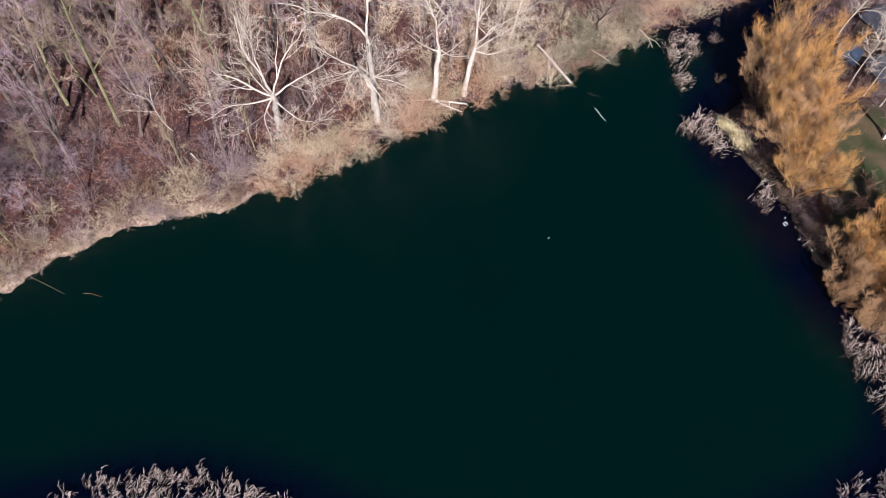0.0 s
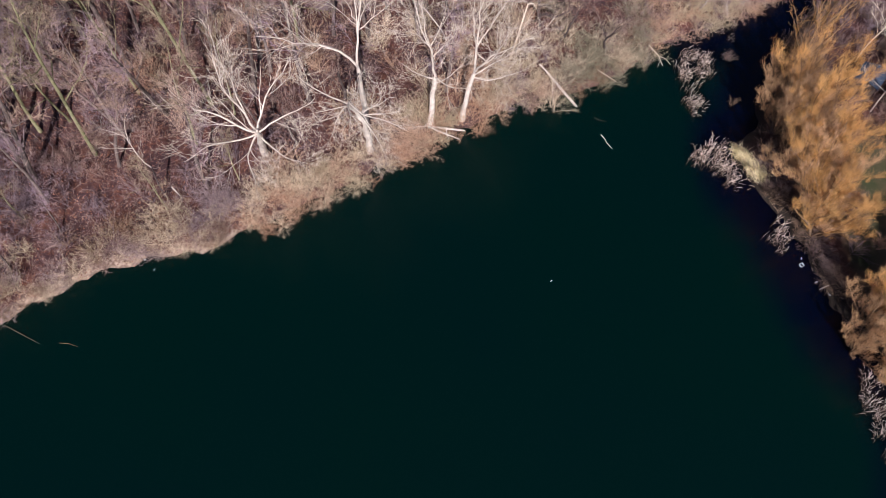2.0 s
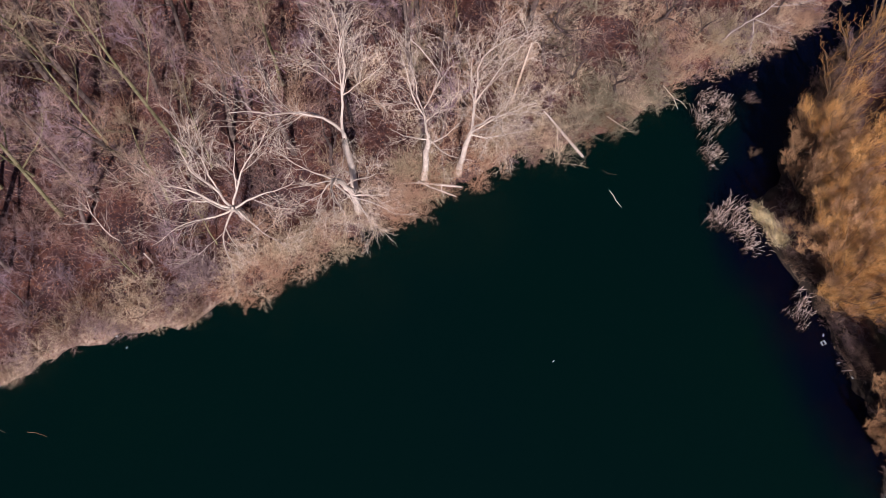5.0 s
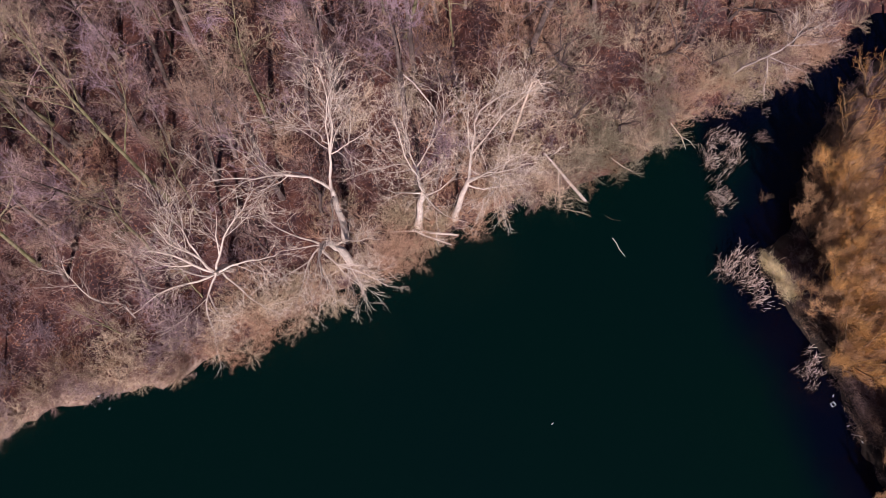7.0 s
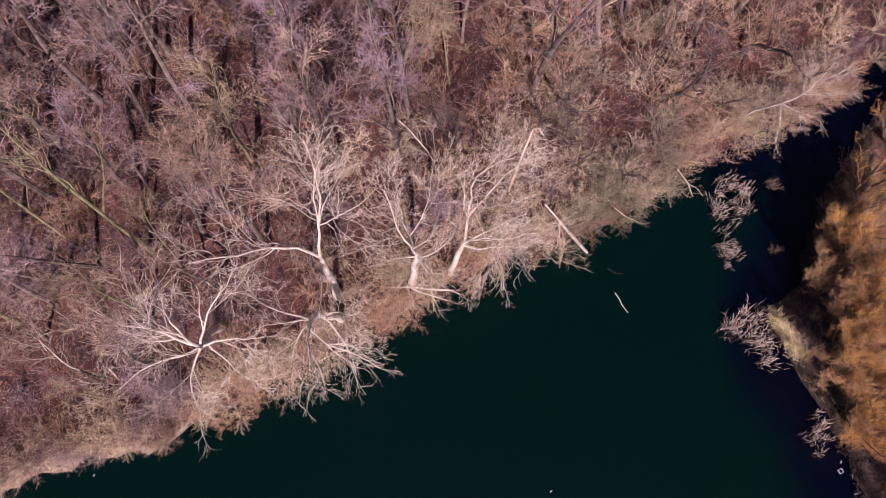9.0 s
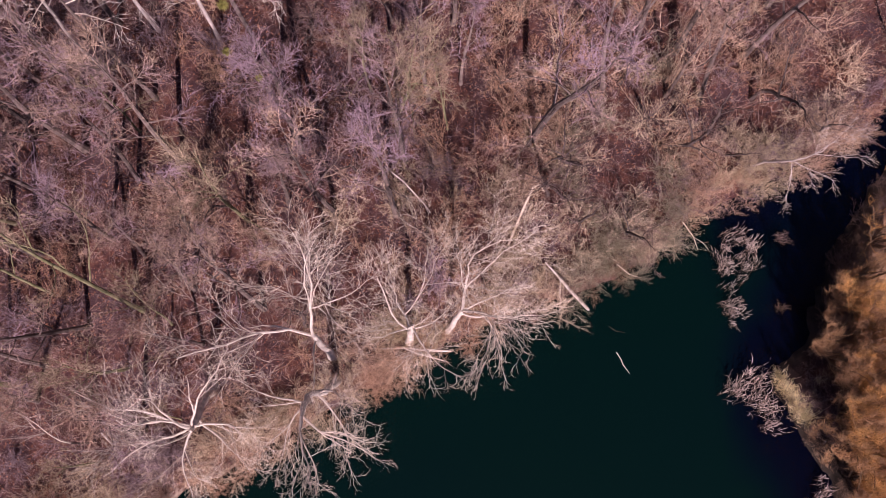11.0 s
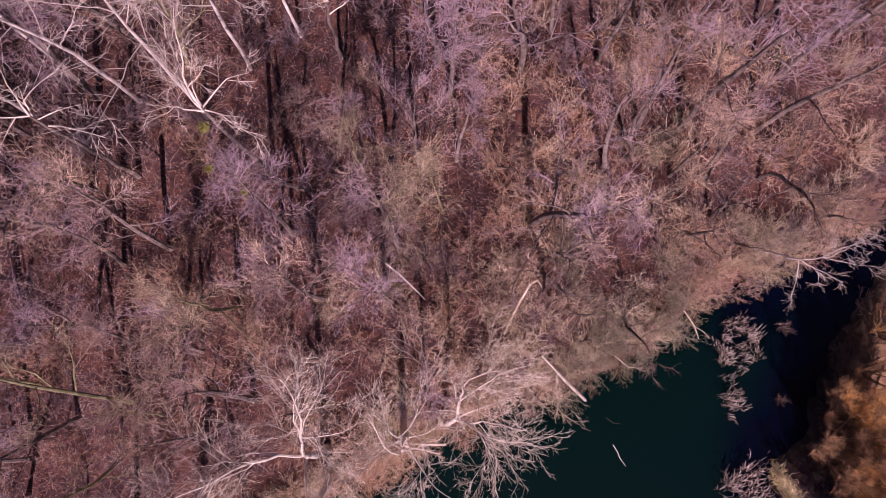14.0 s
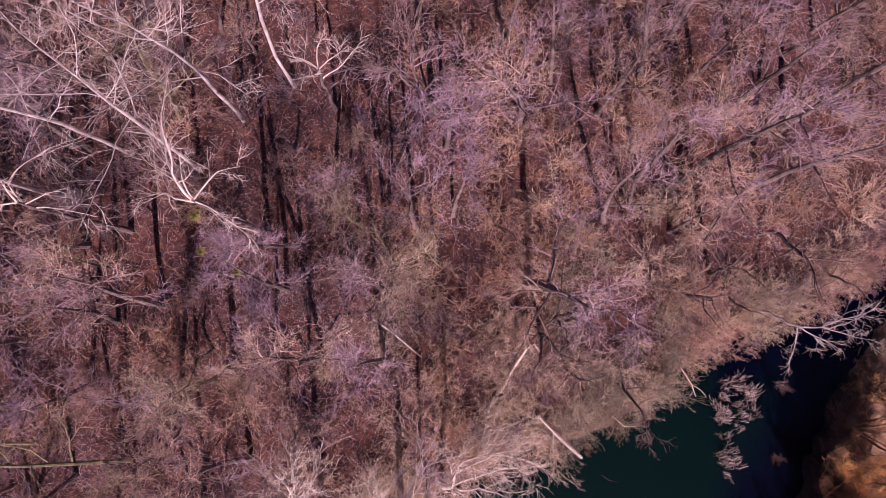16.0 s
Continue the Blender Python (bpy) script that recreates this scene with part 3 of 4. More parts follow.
while count < 265 and tries < 9000:
    tries += 1
    x, y = rng.uniform(-42, 40), rng.uniform(26, 80)
    d = shore_gap(x, y)
    if d < 1.2 or (x > 17 and y < 47 + (x - 19) * 0.64):
        continue
    gap = (1.5 if x < 3 else 2.0) if d > 3 else 2.6
    if d < 3.0 and -14 < x < 6 or (x > 5 and rng.random() < 0.35) or (-9 < x < 17 and d < 8 and rng.random() < 0.7):
        continue
    if any((x - a) ** 2 + (y - b_) ** 2 < gap * gap for a, b_ in spots):
        continue
    near = d < 6
    roll_ = rng.random()
    if x > 6 and near:
        want = "dark"
    elif x < -12 and y < 50:
        want = "moss" if roll_ < 0.4 else "grey"
    else:
        want = "grey" if roll_ < 0.76 else ("moss" if roll_ < (0.88 if x < -8 else 0.80) else "dark")
    pool = [r for k, r in KINDS if k == want]
    root = rng.choice(pool)
    s = rng.uniform(0.6, 1.2) * (0.6 if d < 4 else 0.85 if d < 8 else 1.0)
    m = pose(x, y, zt(x, y), rng.gauss(0, 4), rng.gauss(0, 4), rng.uniform(0, 360)) @ Matrix.Scale(s, 4)
    if not placed[id(root)]:
        placed[id(root)] = True
        root.matrix_basis = m
    else:
        ob = copy_thing(root, pose(0, 0, 0))
        ob.matrix_basis = m
    spots.append((x, y))
    count += 1


for x, y, h, lean, seed in ((9.4, 49.8, 7.5, (0.12, -0.25), 81), (14.2, 51.0, 7.0, (0.10, -0.35), 82), (17.2, 51.8, 7.0, (0.15, -0.4), 83), (7.0, 48.6, 5.5, (0.35, -0.2), 84), (20.0, 54.0, 8.0, (0.1, -0.3), 85), (12.0, 55.0, 8.5, (0.3, 0.1), 86)):
    tr = make_tree("crooked_tree", seed, h, 0.13, "dark_bark", "dark_twig", lean, None, 0.3, 6, 0.6, 55, 3, 2, 0.6, 0.010, 0.2, 3, 0.55, 1, -0.03)
    tr.location = (x, y, zt(x, y))
    tagged(tr, "crooked dark-limbed tree leaning from the wood towards water", "tree", "crooked trees above the shore")
    spots.append((x, y))

# ---- undergrowth: shrubs joined by colour ----
def shrub(seed, height, width, stems, n_twig, tw_len, upright):
    """A fountain of arching stems, each with twigs that shorten towards its end."""
    rng_ = random.Random(seed)
    w = Wood()
    for i in range(stems):
        az = i * 360 / stems + rng_.uniform(-30, 30)
        el = rng_.uniform(55, 88) if upright else rng_.uniform(30, 85)
        n = (height if el > 55 else width) * rng_.uniform(0.65, 1.15)
        p = Vector((rng_.gauss(0, 0.14), rng_.gauss(0, 0.14), -0.06))
        sag = rng_.uniform(2, 9) if upright else rng_.uniform(5, 17)
        pts_, radii_ = [p], [0.016]
        for k in range(4):
            p = p + jitter(rng_, aim(az, el), 0.10) * (n / 4)
            el -= sag
            az += rng_.gauss(0, 9)
            pts_.append(p)
            radii_.append(0.016 - 0.0026 * (k + 1))
        w.tube(pts_, radii_, 3, False)
        for k in range(n_twig):
            f = 0.2 + 0.78 * (k + rng_.random()) / n_twig
            q, e = along(pts_, f)
            e = (side_of(rng_, e, 40) + Vector((0, 0, 0.18))).normalized()
            ln = tw_len * rng_.uniform(0.6, 1.25) * (1.35 - 0.75 * f)
            tip = q + e * ln
            w.spike(q, tip, 0.0088)
            for j in range(5):
                q2 = q.lerp(tip, rng_.uniform(0.2, 0.95))
                w.blade(q2, q2 + side_of(rng_, e, 42) * ln * rng_.uniform(0.35, 0.75), 0.0068, rng_)
    return np.array([tuple(p) for p in w.v]), w.f


def scatter(name, label, material, shapes, places):
    """Joins turned and scaled copies of a few shrubs into one mesh."""
    vs, fs, off = [], [], 0
    for x, y, z, turn, s, k in places:
        v, f = shapes[k]
        c_, s_ = math.cos(turn), math.sin(turn)
        q = np.empty_like(v)
        q[:, 0] = (v[:, 0] * c_ - v[:, 1] * s_) * s + x
        q[:, 1] = (v[:, 0] * s_ + v[:, 1] * c_) * s + y
        q[:, 2] = v[:, 2] * s + z
        vs.append(q)
        fs.append((f, off))
        off += len(v)
    me_ = bpy.data.meshes.new(name)
    allv = np.concatenate(vs)
    loops = np.concatenate([np.fromiter((i + o for face in f for i in face), np.int32) for f, o in fs])
    sizes = np.concatenate([np.fromiter((len(face) for face in f), np.int32) for f, o in fs])
    me_.vertices.add(len(allv))
    me_.vertices.foreach_set("co", allv.astype(np.float32).ravel())
    me_.loops.add(len(loops))
    me_.loops.foreach_set("vertex_index", loops)
    me_.polygons.add(len(sizes))
    starts = np.concatenate([[0], np.cumsum(sizes)[:-1]]).astype(np.int32)
    me_.polygons.foreach_set("loop_start", starts)
    me_.materials.append(material)
    me_.update(calc_edges=True)
    return tagged(new(name, me_), label, "undergrowth", kind="stuff")


low = [shrub(100 + i, 1.7, 1.5, 12, 7, 0.6, False) for i in range(4)]
tall = [shrub(110 + i, 3.2, 1.8, 8, 8, 0.75, True) for i in range(4)]
shapes = low + tall
zones = {"pale": [], "rose": [], "grey": [], "olive": [], "lilac": []}


def bank_colour(x, y, d, r_):
    """Which thicket grows near the water: lilac-grey in the west, reddish by the poplars, olive in the east, mixed elsewhere."""
    u = r_.random()
    drift = noise.noise(Vector((x * 0.22, y * 0.22, 8.0)))
    if x < -12.5:
        return "lilac" if u < 0.55 else "grey" if u < 0.75 else "pale"
    if -11.5 < x < -6 or -3.2 < x < 3.4 and d < 2.8:
        return "rose" if u < 0.62 + drift else "pale"
    if 8.2 < x < 15.2:
        return "olive" if u < 0.62 else "pale" if u < 0.85 else "lilac"
    return "rose" if u < 0.28 + drift else "pale" if u < 0.78 else "grey"



rng = random.Random(17)
n_placed = 0
tries = 0
while n_placed < 980 and tries < 30000:
    tries += 1
    x, y = rng.uniform(-42, 36), rng.uniform(24, 76)
    d = shore_gap(x, y)
    if d < 0.1 or (x > 18 and y < 46 + (x - 19) * 0.64):
        continue
    edge = d < 3.5
    sunny = -9 < x < 17 and d < 8
    if not edge and rng.random() < (0.2 if x < -10 else 0.4 if x < 3 else 0.1):
        continue
    if not edge and noise.noise(Vector((x * 0.3, y * 0.22, 14.0))) < (-0.12 if x < -10 else -0.06 if x < 6 else -0.22):
        continue
    patchy = noise.noise(Vector((x * 0.12, y * 0.12, 3.0)))
    if edge:
        zone = bank_colour(x, y, d, rng)
    else:
        zone = "pale" if rng.random() < (0.6 if sunny else 0.16 if x > 3 else 0.0) else "rose" if patchy + 0.01 * x > 0.04 else "grey"
    k = rng.randrange(4) if edge or rng.random() < 0.35 else 4 + rng.randrange(4)
    zones[zone].append((x, y, zt(x, y), rng.uniform(0, 6.28), rng.uniform(0.6, 1.15) * (0.8 if d < 0.8 else 1.0), k))
    n_placed += 1
extra = 0
while extra < 110:
    x, y = rng.uniform(-6, 16), rng.uniform(36, 60)
    d = shore_gap(x, y)
    if not 1.0 < d < 10.5:
        continue
    zones[bank_colour(x, y, d, rng)].append((x, y, zt(x, y), rng.uniform(0, 6.28), rng.uniform(0.7, 1.1), rng.randrange(4)))
    extra += 1
for (x, y), *_ in DEEP:
    for i in range(3):
        px, py = x + rng.uniform(-0.7, 0.7), y + rng.uniform(-1.0, 0.3)
        zones["grey"].append((px, py, zt(px, py), rng.uniform(0, 6.28), rng.uniform(0.8, 1.1), 4 + rng.randrange(4)))
rng = random.Random(31)
for (ax, ay), (bx, by) in zip(RING[:-1], RING[1:]):
    if not (-40 < ax < 27 and ay > 14 and by > 14 and not (ax > 18 and ay < 46 + (ax - 19) * 0.64)):
        continue
    span = math.hypot(bx - ax, by - ay)
    out = Vector((-(by - ay), bx - ax)) / span
    thick = noise.noise(Vector((ax * 0.3, ay * 0.3, 5.0)))
    for i in range(max(1, round(span * ((6.5 if thick > -0.25 else 3.6) if ax > -13 else 3.0)))):
        u, g = rng.random(), rng.uniform(-0.95, 1.7) + (0.0 if -12 < ax < 9 else 0.3 if ax > 0 else 0.75)
        x, y = ax + (bx - ax) * u + out.x * g, ay + (by - ay) * u + out.y * g
        zone = bank_colour(x, y, g, rng)
        zones[zone].append((x, y, max(zt(x, y), -0.15), rng.uniform(0, 6.28), rng.uniform(0.55, 1.05) * (0.8 if g < 0.3 else 1.0), rng.randrange(4) if rng.random() < 0.85 else 4 + rng.randrange(4)))
east = []
rng = random.Random(23)
for i in range(900):
    x, y = rng.uniform(21, 36), rng.uniform(18, 56)
    d = shore_gap(x, y)
    if d < 0.2 or y > 47 + (x - 19) * 0.64 or (x > 28.0 and y < 41) or len(east) > 95 or (24 < y < 30 and rng.random() < 0.6) or (y > 36.0 and x < 23.2):
        continue
    if noise.noise(Vector((x * 0.25, y * 0.25, 9.0))) < -0.12 and d > 1.5:
        continue
    east.append((x, y, zt(x, y), rng.uniform(0, 6.28), rng.uniform(0.45, 0.9), rng.randrange(4)))
for (ax, ay), (bx, by) in zip(RING[:-1], RING[1:]):
    if not (20 < ax < 34 and 22 < ay < 54 and ay < 47 + (ax - 19) * 0.64):
        continue
    span = math.hypot(bx - ax, by - ay)
    out = Vector((-(by - ay), bx - ax)) / span
    for i in range(max(1, round(span * (1.3 if ay > 30 else 3.0)))):
        u, g = rng.random(), rng.uniform(0.0, 1.5)
        x, y = ax + (bx - ax) * u + out.x * g, ay + (by - ay) * u + out.y * g
        if abs(x - 21.2) < 1.3 and 34 < y < 38 or y > 35.5 and (x < 23.0 or rng.random() < 0.6):
            continue
        east.append((x, y, max(zt(x, y), -0.1), rng.uniform(0, 6.28), rng.uniform(0.3, 0.7), rng.randrange(4)))
fringe = 0
while fringe < 75:
    x, y = rng.uniform(21.0, 25.0), rng.uniform(26.5, 39.5)
    d = shore_gap(x, y)
    if not 0.15 < d < 2.4 or (x < 22.0 and y > 34.4):
        continue
    east.append((x, y, zt(x, y), rng.uniform(0, 6.28), rng.uniform(0.25, 0.55), rng.randrange(4)))
    fringe += 1
scatter("east_scrub", "purplish-brown leafless scrub on the willow bank", M["umber_scrub"], shapes, east)
scatter("bank_scrub", "pale beige leafless scrub along the pond bank", M["pale_scrub"], shapes, zones["pale"])
scatter("olive_scrub", "grey-olive leafless scrub along the pond bank", M["olive_scrub"], shapes, zones["olive"])
scatter("rose_thicket", "reddish-brown leafless thicket under the trees", M["rose_scrub"], shapes, zones["rose"])
scatter("lilac_thicket", "grey-lilac leafless thicket along the western bank", M["lilac_scrub"], shapes, zones["lilac"])
scatter("grey_thicket", "grey-brown leafless thicket under the trees", M["grey_scrub"], shapes, zones["grey"])


# ---- golden willows on the east bank ----
def make_willow(name, seed, height, spread_, bark, twig, stems=12, n_side=10, n_twig=13, label=""):
    rng_ = random.Random(seed)
    root_ = new(name)
    wc = Wood()
    for i in range(stems):
        az = i * 360 / stems + rng_.uniform(-20, 20)
        p = aim(az, 0) * 0.25 + Vector((0, 0, -0.1))
        wl = Wood()
        pts_, _ = limb(wl, rng_, p, aim(az, rng_.uniform(56, 85)), height * rng_.uniform(0.75, 1.0), 0.11, 0.02, 0.10, 0.03, 6, 5)
        part("stem", wl, M[bark], root_)
        crown_from(wc, rng_, pts_, 0.016, spread_ * 0.55, n_side, n_twig, 0.85, 0.0075, 36, 0.22, 0.15, 7, 0.10, 1, 1.2)
    part("crown", wc, M[twig], root_)
    return tagged(root_, label, "tree", "willows on the east bank")


W1 = make_willow("willow", 71, 7.6, 3.4, "willow_bark", "willow_twig", label="dense leafless willow with golden-orange twigs by the water")
W2 = make_willow("willow", 72, 7.0, 3.2, "willow_bark", "willow_twig", label="dense leafless willow with golden-orange twigs by the water")
W3 = make_willow("willow", 73, 6.8, 3.0, "willow_bark", "willow_dull", label="leafless willow with dull brown-orange twigs by the water")
W4 = make_willow("willow", 74, 7.2, 3.2, "willow_bark", "willow_twig", stems=7, n_side=5, n_twig=3, label="open leafless willow with orange-brown twigs by the inlet")
WILLOWS = [(W1, 24.2, 30.6, 0.78), (W2, 24.6, 33.2, 0.85), (W1, 24.9, 36.4, 0.88), (W2, 25.0, 39.8, 0.9), (W4, 26.4, 45.0, 0.85), (W3, 23.9, 31.6, 0.68),
           (W3, 23.6, 35.2, 0.78), (W3, 23.3, 38.6, 0.85), (W3, 24.0, 41.4, 0.7), (W3, 25.4, 22.8, 0.58), (W3, 26.2, 24.2, 0.78), (W1, 28.2, 25.6, 0.78), (W4, 28.6, 48.4, 0.95), (W4, 31.0, 51.4, 0.95),
           (W4, 25.4, 42.8, 0.85), (W1, 27.7, 23.2, 0.72), (W2, 27.4, 24.4, 0.75), (W3, 24.3, 34.0, 0.85), (W3, 24.3, 37.2, 0.88), (W2, 28.4, 22.8, 0.85), (W3, 27.2, 20.8, 0.78), (W3, 30.6, 24.4, 0.85), (W3, 30.6, 21.0, 0.85)]
used = set()
for root, x, y, s in WILLOWS:
    m = pose(x, y, zt(x, y), 0, 0, (x * 53 + y * 31) % 360) @ Matrix.Scale(s, 4)
    if id(root) in used:
        copy_thing(root, pose(0, 0, 0)).matrix_basis = m
    else:
        used.add(id(root))
        root.matrix_basis = m


# ---- reeds ----
def make_reeds(seed, n=9, tall=1.0):
    """Dark upright stalks, each with a pale plume and dry leaves blown over to one side: (stalks, plumes)."""
    rng_ = random.Random(seed)
    ws, wp = Wood(), Wood()
    lean_to = rng_.gauss(52, 14)
    for i in range(n):
        p = Vector((rng_.gauss(0, 0.24), rng_.gauss(0, 0.24), -0.15))
        ln = tall * rng_.uniform(0.5, 1.15)
        turn = rng_.gauss(lean_to, 26)
        q = p + aim(turn, rng_.uniform(62, 84)) * ln
        ws.tube([p, p.lerp(q, 0.5), q], [0.010, 0.009, 0.007], 3, False)
        el = rng_.uniform(5, 42)
        k1 = q + aim(turn, el) * rng_.uniform(0.14, 0.30)
        k2 = k1 + aim(turn + rng_.gauss(0, 18), el - rng_.uniform(20, 60)) * rng_.uniform(0.1, 0.26)
        rr = rng_.uniform(0.012, 0.024)
        wp.tube([q, q.lerp(k1, 0.5), k1, k2], [rr * 0.5, rr, rr * 0.9, rr * 0.2], 4, False)
        for j in range(rng_.choice((1, 2, 2))):
            b0 = p.lerp(q, rng_.uniform(0.35, 0.95))
            b1 = b0 + aim(turn + rng_.gauss(0, 55), rng_.uniform(10, 60)) * rng_.uniform(0.12, 0.26)
            b2 = b1 + aim(turn + rng_.gauss(0, 45), rng_.uniform(-60, 0)) * rng_.uniform(0.1, 0.24)
            wp.tube([b0, b1, b2], [0.006, 0.011, 0.003], 3, False)
    return ws.mesh("stalks", M["reed_stalk"]), wp.mesh("plumes", M["reed"])


REEDS = [make_reeds(200 + i) for i in range(16)]


def reed_bed(outline, step, seed, s=1.0, keep=0.9, label="clump of dry pale reeds standing in the water"):
    rng_ = random.Random(seed)
    xs_, ys_ = [p[0] for p in outline], [p[1] for p in outline]
    y = min(ys_)
    while y < max(ys_):
        x = min(xs_)
        while x < max(xs_):
            px, py = x + rng_.uniform(-0.4, 0.4) * step, y + rng_.uniform(-0.4, 0.4) * step
            x += step
            inside = False
            for (ax, ay), (bx, by) in zip(outline, outline[1:] + outline[:1]):
                if (ay > py) != (by > py) and px < (bx - ax) * (py - ay) / (by - ay) + ax:
                    inside = not inside
            if not inside or rng_.random() > keep or noise.noise(Vector((px * 1.1, py * 1.1, 6.0))) < -0.22:
                continue
            ob_ = new("reed_clump")
            stalks, plumes = rng_.choice(REEDS)
            part("stalk_tuft", stalks, None, ob_, "dark upright reed stalks")["kind"] = "stuff"
            part("plume_tuft", plumes, None, ob_, "pale feathery plumes and dry leaves")["kind"] = "stuff"
            ob_.matrix_basis = pose(px, py, max(zt(px, py), 0.0), 0, 0, rng_.gauss(0, 22)) @ Matrix.Scale(s * rng_.uniform(0.7, 1.15), 4)
            tagged(ob_, label, "reeds", "reeds in the pond")
        y += step


reed_bed([(17.1, 36.3), (18.4, 37.6), (19.3, 37.3), (20.0, 34.6), (18.3, 34.2)], 0.5, 1, 1.0, 0.85)
reed_bed([(17.4, 45.6), (18.9, 46.6), (19.8, 44.4), (18.9, 41.0), (17.8, 40.0), (17.4, 42.5)], 0.5, 2, 0.85, 0.85)
reed_bed([(18.2, 46.4), (18.8, 47.7), (22.6, 49.0), (22.0, 45.6), (19.9, 42.6), (19.2, 44.6)], 0.9, 3, 0.7, 0.4, "thin clump of dry reeds in the shaded inlet")
reed_bed([(21.0, 31.2), (22.0, 31.7), (23.2, 29.4), (22.1, 28.6)], 0.5, 4, 0.95, 0.85)
reed_bed([(25.0, 20.8), (26.6, 21.8), (30, 21.6), (30, 17), (27.5, 12.5), (25.6, 15.0), (24.8, 18.2)], 0.56, 5, 0.85, 0.95)
reed_bed([(-24, 9.0), (-20.5, 11.0), (-15.2, 12.1), (-11.8, 11.0), (-6.8, 9.3), (-8, 7.8), (-16, 9)], 0.55, 6, 0.85, 1.0)
reed_bed([(21, 9.2), (23.1, 11.0), (26.5, 11.8), (28, 10), (24, 8)], 0.56, 7, 0.9, 0.95)


# ---- fallen wood ----
def stick(name, label, pts_, radii, material, category="log", sides=7, extra=()):
    w = Wood()
    w.tube([Vector(p) for p in pts_], radii, sides)
    for pp, rr in extra:
        w.tube([Vector(p) for p in pp], rr, 5)
    return tagged(new(name, w.mesh(name, M[material])), label, category)


stick("fallen_log", "bleached broken log sliding from the bank into water", [(7.1, 43.6, 1.5), (7.6, 43.1, 1.3), (8.5, 42.2, 0.75), (9.7, 41.1, -0.03), (10.3, 40.5, -0.5)],
      [0.03, 0.06, 0.10, 0.09, 0.06], "dead_wood", extra=[([(8.0, 42.7, 1.1), (8.05, 41.9, 0.4), (8.1, 41.2, 0.3)], [0.05, 0.04, 0.02])])
stick("fallen_log", "pale fallen log lying on the bank under poplars", [(-2.3, 38.7, 0.75), (-0.9, 38.75, 0.8), (0.4, 38.65, 0.7), (1.75, 38.6, 0.5)], [0.035, 0.06, 0.075, 0.05], "dead_wood")
stick("fallen_branch", "pale fallen branch lying across logs on the bank", [(-1.0, 38.8, 0.95), (-0.2, 38.45, 0.75), (0.5, 38.3, 0.5), (1.4, 38.05, 0.25)], [0.05, 0.055, 0.045, 0.025], "dead_wood", "branch",
      extra=[([(0.45, 38.6, 0.75), (0.5, 38.3, 0.6), (0.62, 38.0, 0.3)], [0.035, 0.03, 0.015])])
stick("floating_branch", "thin bleached branch floating on the pond", [(11.25, 38.6, 0.03), (11.5, 38.2, 0.05), (11.6, 37.9, 0.03), (11.95, 37.4, 0.02)], [0.03, 0.03, 0.025, 0.015], "dead_wood", "branch")
stick("sunken_branch", "dark waterlogged branch breaking the water surface", [(-26.8, 24.4, 0.02), (-25.6, 23.8, 0.05), (-24.4, 23.2, 0.0)], [0.03, 0.035, 0.015], "dark_stick", "branch")
stick("floating_branch", "thin brown stick floating near the west bank", [(-23.2, 23.25, 0.02), (-22.6, 23.2, 0.03), (-22.0, 23.0, 0.01)], [0.014, 0.014, 0.008], "willow_bark", "branch")

stick("snag", "pale broken dead trunk leaning among brown scrub", [(5.0, 44.6, 0.3), (5.5, 45.8, 1.1), (5.9, 46.7, 2.2), (6.3, 47.5, 3.4)], [0.08, 0.075, 0.07, 0.06], "white_twig", "dead tree",
      extra=[([(6.3, 47.5, 3.35), (6.7, 47.7, 3.2), (7.0, 47.3, 2.9)], [0.06, 0.04, 0.02])])
stick("fallen_branch", "pale dead branch caught slanting in the undergrowth", [(-2.1, 49.0, 2.4), (-1.0, 48.2, 2.0), (0.2, 47.1, 1.0), (0.5, 46.8, 0.3)], [0.025, 0.04, 0.045, 0.035], "dead_wood", "branch")
birch = new("birch")
w = Wood()
w.tube([Vector(p) for p in ((-18.3, 33.5, 0.1), (-18.2, 33.5, 2.0), (-18.05, 33.55, 3.7))], [0.06, 0.05, 0.045], 6)
part("stem", w, M["dark_bark"], birch, "dark lower stem")
w, w2 = Wood(), Wood()
rg = random.Random(83)
for start_, az_, el_, ln_, r_ in (((-18.05, 33.55, 3.65), 150, 52, 3.4, 0.045), ((-19.0, 34.3, 5.6), 100, 55, 2.0, 0.026), ((-19.2, 34.4, 5.9), 182, 25, 2.2, 0.024), ((-18.8, 34.1, 5.0), 200, 35, 1.8, 0.02)):
    grow(w, w2, rg, Vector(start_), aim(az_, el_), ln_, r_, 1, 0.35, 0.008, 0.0)
part("limb", w, M["white_bark"], birch, "white curved upper limbs")
part("twig_spray", w2, M["pale_twig"], birch)["kind"] = "stuff"
tagged(birch, "thin white leaning birch stem in dark scrub", "tree")
stick("fallen_branch", "short pale broken branch on the wood floor", [(-17.8, 34.0, 0.6), (-17.2, 33.4, 0.5)], [0.05, 0.04], "dead_wood", "branch")


